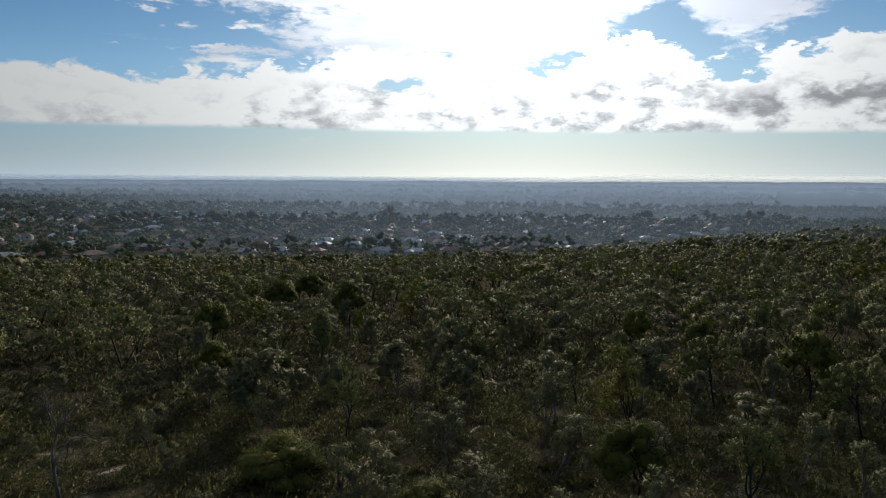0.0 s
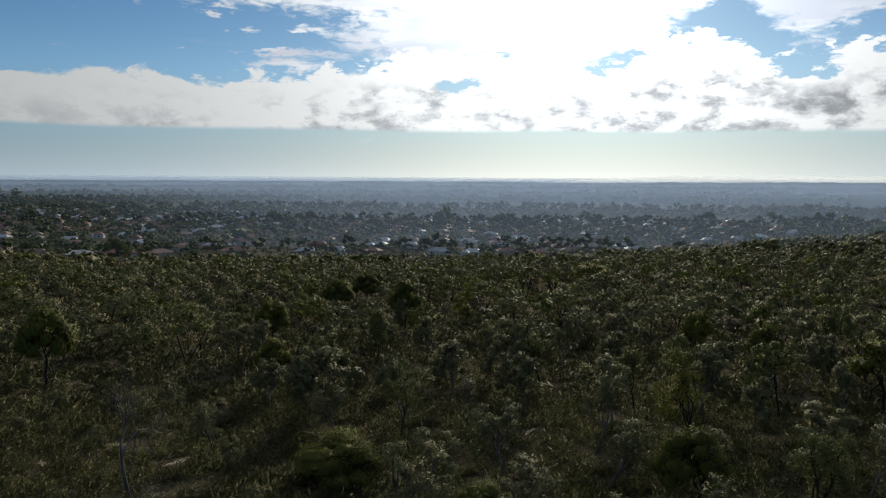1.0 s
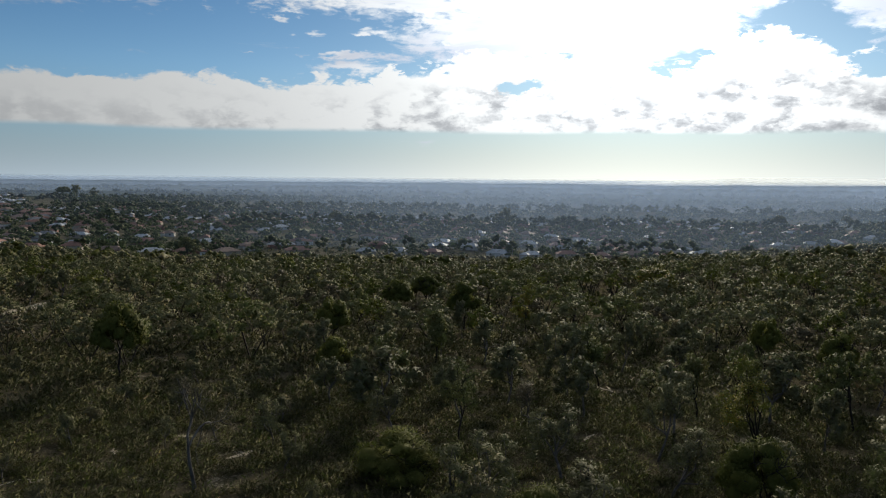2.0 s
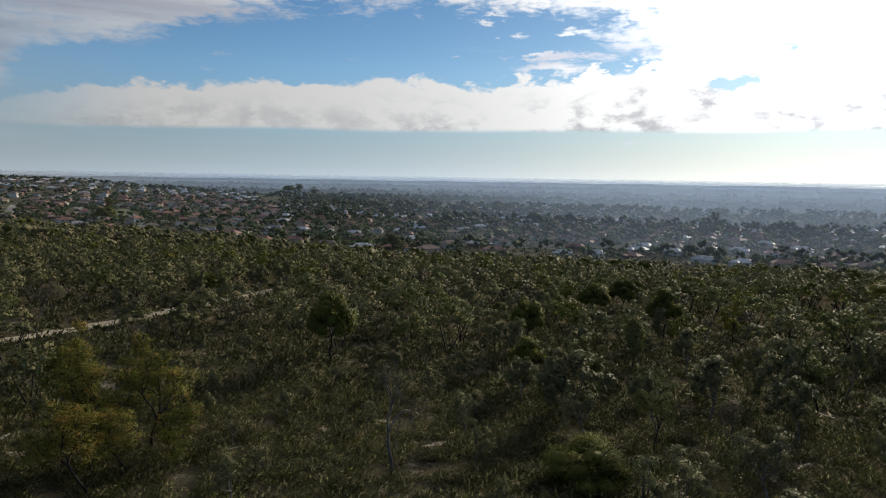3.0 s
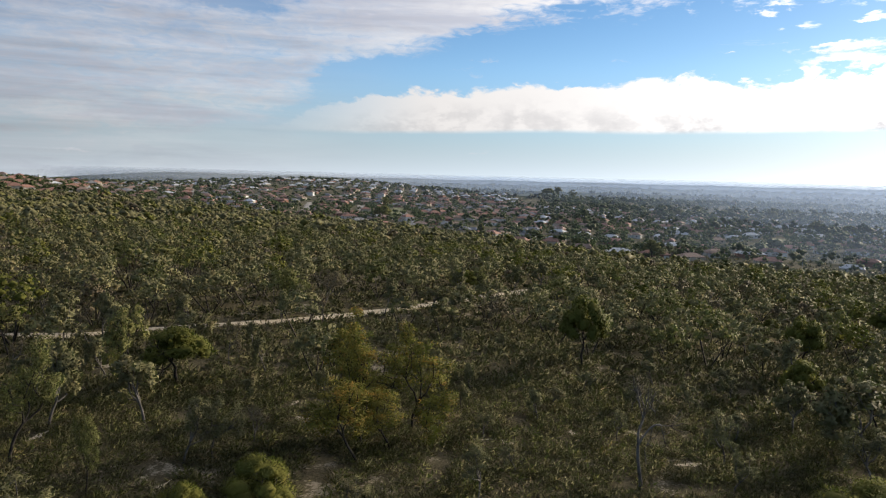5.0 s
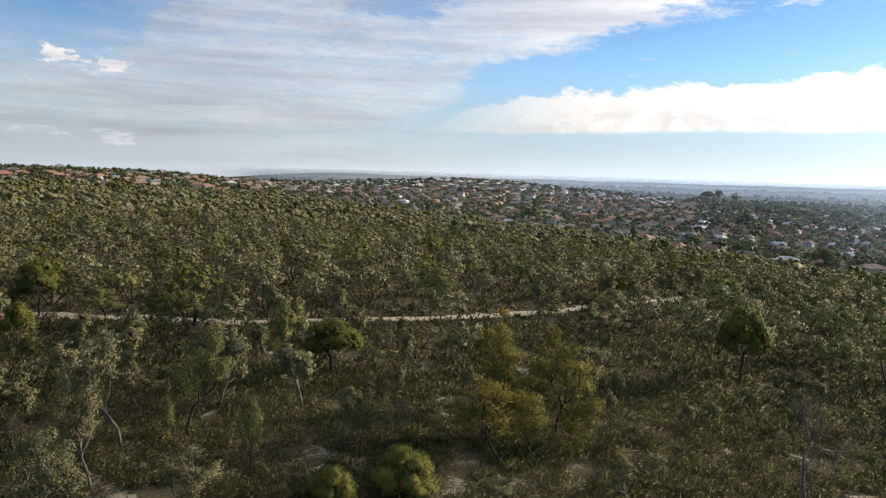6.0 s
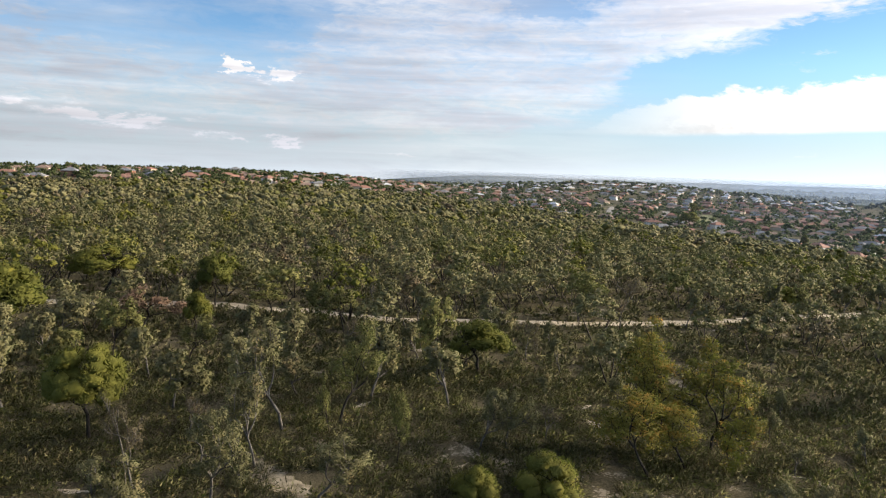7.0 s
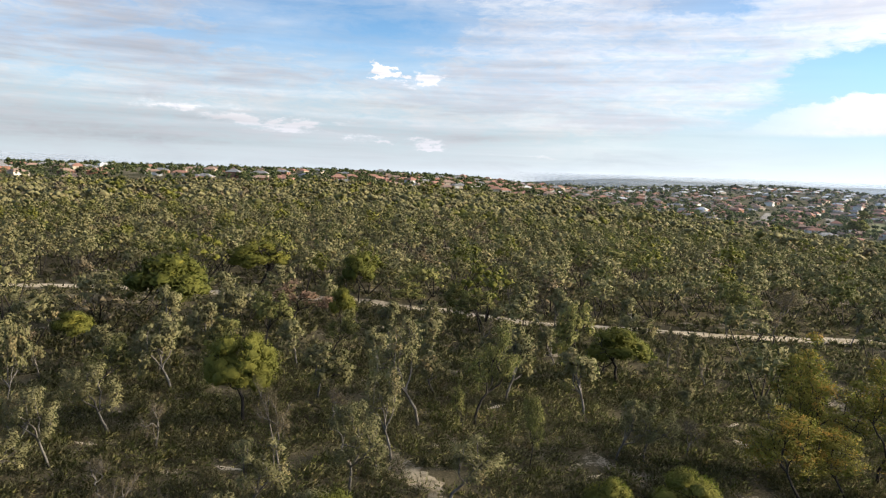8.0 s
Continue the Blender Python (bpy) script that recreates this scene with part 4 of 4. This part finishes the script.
M_TILE_RED = plain("red_roof_tile", (0.25, 0.130, 0.092), (0.40, 0.225, 0.165), 0.7, 0.8, 0.2, sheen=0.15)
M_TILE_BROWN = plain("brown_roof_tile", (0.19, 0.130, 0.098), (0.34, 0.240, 0.185), 0.7, 0.8, 0.2, sheen=0.15)
M_TILE_GREY = plain("grey_roof", (0.15, 0.15, 0.152), (0.28, 0.28, 0.285), 0.65, 0.8, 0.1, sheen=0.15)
M_TIN = plain("pale_metal_roof", (0.45, 0.46, 0.46), (0.66, 0.66, 0.65), 0.6, 0.6, sheen=0.15)
M_BRICK = plain("cream_brick_wall", (0.44, 0.36, 0.27), (0.60, 0.51, 0.40), 0.9, 0.8)
M_RENDER = plain("white_rendered_wall", (0.60, 0.58, 0.54), (0.78, 0.76, 0.72), 0.9, 0.5)
M_RED_BRICK = plain("red_brick_wall", (0.24, 0.12, 0.08), (0.34, 0.18, 0.12), 0.9, 0.8)
M_GLASS = plain("dark_window_glass", (0.02, 0.025, 0.03), (0.05, 0.06, 0.07), 0.08, 0.5)
M_DOOR = plain("garage_door_paint", (0.55, 0.53, 0.48), (0.70, 0.68, 0.63), 0.6, 0.5)
M_GRASS = plain("dry_lawn", (0.09, 0.11, 0.035), (0.18, 0.18, 0.075), 0.95, 0.08)
M_PALE = plain("pale_concrete", (0.24, 0.225, 0.20), (0.36, 0.34, 0.30), 0.95, 0.1, sheen=0.05)
M_STEEL = plain("galvanised_steel", (0.25, 0.25, 0.25), (0.40, 0.40, 0.40), 0.5, 1.0, 0.0, 0.8)

QUADS_BOX = np.array([(0, 3, 2, 1), (4, 5, 6, 7), (0, 1, 5, 4), (1, 2, 6, 5), (2, 3, 7, 6), (3, 0, 4, 7)])


def box(x0, y0, z0, x1, y1, z1):
    v = np.array([(x0, y0, z0), (x1, y0, z0), (x1, y1, z0), (x0, y1, z0), (x0, y0, z1), (x1, y0, z1), (x1, y1, z1), (x0, y1, z1)], float)
    return v, QUADS_BOX


def hip_roof(x0, y0, x1, y1, z, rise, eave=0.55, thick=0.18, hip=0.9):
    """A hipped roof with eaves over a rectangle: slabs with a fascia, ridge along the longer side."""
    x0, y0, x1, y1 = x0 - eave, y0 - eave, x1 + eave, y1 + eave
    w, d = x1 - x0, y1 - y0
    ins = min(w, d) / 2
    if w >= d:
        ridge = [(x0 + ins * hip, (y0 + y1) / 2, z + rise), (x1 - ins * hip, (y0 + y1) / 2, z + rise)]
        v = [(x0, y0, z), (x1, y0, z), (x1, y1, z), (x0, y1, z)]
        r_faces = [(4, 5, 9, 8), (6, 7, 8, 9), (5, 6, 9, 9), (7, 4, 8, 8)]
    else:
        ridge = [((x0 + x1) / 2, y0 + ins * hip, z + rise), ((x0 + x1) / 2, y1 - ins * hip, z + rise)]
        v = [(x0, y0, z), (x1, y0, z), (x1, y1, z), (x0, y1, z)]
        r_faces = [(5, 6, 9, 8), (7, 4, 8, 9), (4, 5, 8, 8), (6, 7, 9, 9)]
    v = v + [(a, b, c + thick) for a, b, c in v] + ridge
    f = [(0, 3, 2, 1), (0, 1, 5, 4), (1, 2, 6, 5), (2, 3, 7, 6), (3, 0, 4, 7)] + r_faces
    return np.array(v, float), f


def poly_mesh(name, pairs, mat):
    """A mesh from vertex and face lists with faces of three or four corners."""
    vs, fs = [], []
    for v, f in pairs:
        n = len(vs)
        vs += [tuple(p) for p in v]
        fs += [tuple(dict.fromkeys(int(i) + n for i in q)) for q in f]
    me = bpy.data.meshes.new(name)
    me.from_pydata(vs, [], fs)
    me.materials.append(mat)
    return me


# plans: main wing, second wing, ridge rise, wall height (all metres)
PLANS = [((-9, -6, 9, 6), (2, 5, 10, 11), 2.6, 2.7), ((-8, -5.5, 8, 5.5), (-9, -10, -2, -4), 2.4, 2.7), ((-10, -5, 8, 5), (3, -10, 9, -4), 2.5, 2.8), ((-7, -6, 7, 6), (-7.5, 4, -1, 10), 3.0, 5.2)]
HOUSE_PROTO = {}


def house_parts(plan):
    main, wing, rise, tall = PLANS[plan]
    walls = [box(*main[:2], -0.8, *main[2:], tall), box(*wing[:2], -0.8, *wing[2:], min(tall, 2.7))]
    roofs = [hip_roof(*main, tall, rise), hip_roof(*wing, min(tall, 2.7), rise * 0.75)]
    return walls, roofs


def house(plan, wall_mat, roof_mat, m, label):
    key = (plan, wall_mat.name, roof_mat.name)
    if key in HOUSE_PROTO:
        return tagged(copy_thing(HOUSE_PROTO[key], m), label, "house", "houses of the suburb")
    walls, roofs = house_parts(plan)
    main, wing, rise, tall = PLANS[plan]
    ob = new("house")
    wall = child("wall", poly_mesh("wall", walls, wall_mat), ob)
    child("roof", poly_mesh("roof", roofs[:1], roof_mat), ob)
    child("wing_roof", poly_mesh("wing_roof", roofs[1:], roof_mat), ob)
    for j in range(4):
        side = -1 if j < 2 else 1
        y = main[1] if side < 0 else main[3]
        x = main[0] + (main[2] - main[0]) * (0.22 if j % 2 == 0 else 0.72)
        yy = sorted((y - 0.05 * side, y + 0.04 * side))
        child("window", poly_mesh("window", [box(x - 1.0, yy[0], 0.9, x + 1.0, yy[1], 2.2)], M_GLASS), wall, "dark glass window")
    y = wing[3] if wing[3] > 5 else wing[1]
    side = 1 if wing[3] > 5 else -1
    yy = sorted((y - 0.05 * side, y + 0.04 * side))
    child("garage_door", poly_mesh("garage_door", [box(wing[0] + 0.9, yy[0], 0.0, wing[2] - 0.9, yy[1], 2.25)], M_DOOR), wall, "pale garage door")
    ob.matrix_basis = m
    HOUSE_PROTO[key] = ob
    return tagged(ob, label, "house", "houses of the suburb")


ROOFS = [(M_TILE_RED, "terracotta-tiled"), (M_TILE_BROWN, "brown-tiled"), (M_TILE_GREY, "grey-tiled"), (M_TIN, "pale metal-roofed")]
WALLS = [(M_BRICK, "cream brick"), (M_RENDER, "white rendered"), (M_RED_BRICK, "red brick")]
GARDENS = []
# open lots among the houses: x, y, clear radius
STRIPS = [((-284, 440), (-277, 470), 26), ((-226, 550), (-258, 699), 15), ((-555, 490), (-655, 571), 9), ((-665, 510), (-781, 603), 9),
          ((-819, 375), (-1209, 558), 8), ((-649, 424), (-832, 554), 8), ((-620, 523), (-733, 632), 14)]
YARDS = [(p[0] + (q[0] - p[0]) * u / 8, p[1] + (q[1] - p[1]) * u / 8, w * 0.5 + 13) for p, q, w in STRIPS for u in range(9)]


def town_lots(rng):
    """House plots along curving streets, nearest street first: x, y, turn, distance, distance past the bush."""
    lots = []
    for row, past in enumerate(np.arange(36, 1250, 41)):
        a = -27.0
        while a < 122:
            edge = float(by_heading(np.float64(a), LIE_EDGE))
            r = edge + past
            a += math.degrees((22 if past < 500 else 27) / r)
            shift = 20 * math.sin(math.radians(a * 3.1)) + 11 * math.sin(math.radians(a * 7 + 40)) + 8
            rr = r + shift + rng.uniform(-5, 5) * (1 if past < 500 else 3)
            if a > 80 and r > 850 or a < -10 and r > 1050 or a < 14 and r > 950 or a < 40 and r > 1250 or r > 1300 and a > 77:
                continue
            cut = 0.4 if a > 90 else 0.26 if past > 700 else 0.12
            if rng.random() < cut or math.sin(a * 1.3 + r * 0.01) > 0.96:
                continue
            x, y = -math.sin(math.radians(a)) * rr, math.cos(math.radians(a)) * rr
            if any(math.hypot(x - px, y - py) < pr for px, py, pr in YARDS):
                continue
            lots.append((x, y, a + (row % 2) * 180 + rng.normal() * 9 + 25 * math.sin(a * 0.2 + r * 0.006), rr))
    return lots


def town():
    rng = np.random.default_rng(21)
    lots = town_lots(rng)
    lots.sort(key=lambda q: q[3])
    far = {}
    for i, (x, y, turn, r) in enumerate(lots):
        z = float(height(x, y)) + 0.3
        warm = 0.78 if r < 1330 else 0.12
        pick = rng.random()
        kind = 3 if r > 1330 and pick > 0.25 or left_of(x, y) < 38 and pick > 0.68 else 2 if r < 760 and pick > 0.9 else 0 if pick < warm * 0.5 else 1 if pick < warm else 2 if pick < warm + (1 - warm) * 0.8 else 3
        wall = int(rng.choice(3, p=(0.5, 0.2, 0.3)))
        plan = int(rng.choice(4, p=(0.34, 0.3, 0.28, 0.08)))
        size = rng.uniform(0.85, 1.1)
        m = pose(x, y, z, 0, 0, turn) @ Matrix.Diagonal((0.86, 0.86, 0.95, 1))
        if i < 290:
            house(plan, WALLS[wall][0], ROOFS[kind][0], m, f"{ROOFS[kind][1]} {WALLS[wall][1]} house on a garden plot")
        else:
            walls, roofs = house_parts(plan)
            m = m @ Matrix.Diagonal((size, size, 1, 1))
            for mat, parts in ((WALLS[wall][0], walls), (ROOFS[kind][0], roofs)):
                for v, f in parts:
                    far.setdefault(mat.name, (mat, []))[1].append(([m @ Vector(p) for p in v], f))
        for _ in range(7 if r < 850 else 4):
            GARDENS.append((x + rng.normal() * 15, y + rng.normal() * 15))
    for mat, parts in far.values():
        tagged(new("far_houses", poly_mesh("far_houses", parts, mat)), "rows of small distant suburban houses", "houses", kind="stuff")


town()


def open_ground():
    """Streets and open lots that show between the houses."""
    for i, (p, q, w) in enumerate(STRIPS):
        green = i in (1, 6)
        ob = ribbon("lawn" if green else "street", [p, ((p[0] + q[0]) / 2 + 2, (p[1] + q[1]) / 2), q], w, M_GRASS if green else M_PALE,
                    "strip of dry yellow-green lawn among the houses" if green else "pale concrete street between garden plots", 0.35, seed=40 + i)
        tagged(ob, category="lawn" if green else "street")


open_ground()

TALL = [(-57.5, 770, 25.7, 20), (-347, 911, 21, 15), (-452, 876, 16.7, 22), (-268, 823, 14.4, 15), (41, 782, 15.6, 13), (247, 861, 16.4, 17),
        (308, 839, 17, 14), (338, 785, 18, 8), (-1060, 1428, 30, 34), (-1098, 1437, 26, 32), (-1035, 1450, 25, 30), (-402, 1054, 20, 18),
        (-261, 804, 17, 15), (-376, 408, 12.8, 6), (-219, 389, 16, 16), (-528, 434, 17, 18), (-425, 415, 9, 10), (-245, 860, 10, 15), (-670, 552, 19, 26)]
for i, (x, y, tall, wide) in enumerate(TALL):
    tree("gum_tree" if i % 2 == 0 else "sheoak_tree", i % 3, x, y, tall, wide, i * 71, "tall dark tree standing over the houses", "tree", "tall trees of the suburb")


def power_pole(x, y):
    """A steel pole with a short arm and lamp."""
    z = float(height(x, y))
    ob = new("street_lamp")
    t = [np.array([[0, 0, -0.5]]), np.array([[0, 0, 10.5]]), np.array([0.13]), np.array([0.08])]
    child("pole", mesh_of("pole", *tubes(t, 8), M_STEEL, True), ob)
    t = [np.array([[0, 0, 10.3]]), np.array([[1.9, 0, 10.9]]), np.array([0.06]), np.array([0.05])]
    arm = child("arm", mesh_of("arm", *tubes(t, 6), M_STEEL, True), ob)
    child("lamp_head", poly_mesh("lamp_head", [box(1.7, -0.15, 10.82, 2.5, 0.15, 11.0)], M_STEEL), arm)
    ob.matrix_basis = pose(x, y, z, 0, 0, float(left_of(x, y)))
    return tagged(ob, "grey steel street lamp at the edge of the suburb", "street lamp", "street lamps of the suburb")


for x, y in ((-146, 432), (-240, 446), (-405, 420), (-455, 470), (-30, 462), (60, 470), (-560, 420)):
    power_pole(x, y)


def garden_trees():
    rng = np.random.default_rng(31)
    g = np.array(GARDENS)
    r = np.hypot(g[:, 0], g[:, 1])
    for near in (True, False):
        p = g[(r < 850) == near]
        n = len(p)
        ridge = left_of(p[:, 0], p[:, 1]) > 66
        tall = rng.uniform(3.0, 7.2, n) * np.where(rng.random(n) < 0.14, 1.7, 1.0)
        tall = np.where(ridge, np.minimum(tall, 7.0), tall) * np.where(left_of(p[:, 0], p[:, 1]) < 36, 1.2, 1.0)
        crowd("garden_trees", rng, p[:, 0], p[:, 1], tall, tall * rng.uniform(0.95, 1.35, n), 6 if near else 4, 8 if near else 5, 1.1 if near else 1.9, M_GARDEN,
              "dark green garden and street trees between the houses", False)
    # woodland on the right of the suburb and along its far side
    x, y, r = scatter(rng, 4600, 640, 1800, -46, -21)
    tall = rng.uniform(5, 11, len(x))
    crowd("valley_woodland", rng, x, y, tall, tall * rng.uniform(0.6, 0.95, len(x)), 4, 5, 2.0, M_GARDEN, "dark woodland filling the shallow valley", False)
    x, y, r = scatter(rng, 2700, 800, 1800, -26, 38)
    tall = rng.uniform(7, 16, len(x))
    crowd("valley_woodland", rng, x, y, tall, tall * rng.uniform(0.8, 1.25, len(x)), 4, 5, 2.0, M_GARDEN, "dark woodland filling the shallow valley", False)
    x, y, r = scatter(rng, 1300, 820, 1400, 78, 128)
    tall = rng.uniform(3.5, 8.0, len(x))
    crowd("ridge_trees", rng, x, y, tall, tall * rng.uniform(0.6, 1.0, len(x)), 4, 5, 2.0, M_GARDEN, "dark trees along the skyline of the ridge", False)
    x, y, r = scatter(rng, 750, 540, 860, 68, 122)
    ok = r > edge_of(x, y) - 5
    x, y = x[ok], y[ok]
    tall = rng.uniform(2.8, 6.0, len(x)) * np.where(rng.random(len(x)) < 0.08, 1.7, 1.0)
    crowd("ridge_trees", rng, x, y, tall, tall * rng.uniform(0.8, 1.3, len(x)), 5, 7, 1.1, M_GARDEN, "dark trees between the houses on the ridge", False)
    # trees round the open lots
    x = np.array([q[0] for q in YARDS]).repeat(9) + rng.normal(size=len(YARDS) * 9) * 26
    y = np.array([q[1] for q in YARDS]).repeat(9) + rng.normal(size=len(YARDS) * 9) * 26
    clear = np.ones(len(x), bool)
    for p, q, w in STRIPS:
        p, q = np.array(p, float), np.array(q, float)
        d = (q - p) / np.linalg.norm(q - p)
        along, across = (x - p[0]) * d[0] + (y - p[1]) * d[1], (x - p[0]) * -d[1] + (y - p[1]) * d[0]
        clear &= ~((np.abs(across) < w * 0.5 + 2.5) & (along > -40) & (along < np.linalg.norm(q - p) + 4))
    x, y = x[clear], y[clear]
    tall = rng.uniform(4.0, 8.0, len(x))
    crowd("garden_trees", rng, x, y, tall, tall * rng.uniform(0.85, 1.3, len(x)), 7, 15, 1.1, M_GARDEN, "dark green garden and street trees between the houses", False)
    x, y, r = scatter(rng, 1500, 1250, 3000, 44, 84)
    tall = rng.uniform(5, 10, len(x))
    crowd("far_woods", rng, x, y, tall, tall * rng.uniform(1.0, 1.8, len(x)), 4, 0, 1.0, M_GARDEN, "distant trees beyond the suburb", False)
    x, y, r = scatter(rng, 5000, 1500, 4200, -38, 118)
    tall = rng.uniform(5, 10, len(x)) * np.where(r > 3200, 0.7, 1.0)
    crowd("far_woods", rng, x, y, tall, rng.uniform(9, 22, len(x)), 3, 0, 1.0, M_WOOD_FAR, "distant woodland over the plain", False)


garden_trees()


# ---- upright sheets standing in for haze over the plain ----
def mist_sheet(radius, share, full, top):
    """A bright upright sheet that stands in for ground mist before the hills and pales them."""
    ang = np.radians(np.linspace(-62, -2, 60))
    x, y = -np.sin(ang) * radius, np.cos(ang) * radius
    taper = np.clip(np.minimum(np.arange(60), np.arange(60)[::-1]) / 12, 0.05, 1)
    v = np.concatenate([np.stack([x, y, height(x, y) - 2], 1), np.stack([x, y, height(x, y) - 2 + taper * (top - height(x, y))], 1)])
    i = np.arange(59)
    f = np.stack([i, i + 1, i + 61, i + 60], 1)
    tagged(new("mist", mesh_of("mist", v, f, haze_material(share, full, top, False, True))), "pale see-through sheet standing in for mist before the far hills", "mist", kind="structure")


mist_sheet(4330, 0.9, 40, 58)


# one upright ring; its veil stands in for the paling of distant ground
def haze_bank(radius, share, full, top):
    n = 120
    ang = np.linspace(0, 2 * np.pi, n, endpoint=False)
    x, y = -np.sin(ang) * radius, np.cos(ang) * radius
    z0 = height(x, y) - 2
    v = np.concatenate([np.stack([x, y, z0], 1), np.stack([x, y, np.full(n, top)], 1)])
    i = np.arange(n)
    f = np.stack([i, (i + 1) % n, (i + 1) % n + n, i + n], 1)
    tagged(new("haze_bank", mesh_of("haze_bank", v, f, haze_material(share, full, top, radius < 1600))), "thin see-through sheet standing in for haze over the plain", "haze", kind="structure")


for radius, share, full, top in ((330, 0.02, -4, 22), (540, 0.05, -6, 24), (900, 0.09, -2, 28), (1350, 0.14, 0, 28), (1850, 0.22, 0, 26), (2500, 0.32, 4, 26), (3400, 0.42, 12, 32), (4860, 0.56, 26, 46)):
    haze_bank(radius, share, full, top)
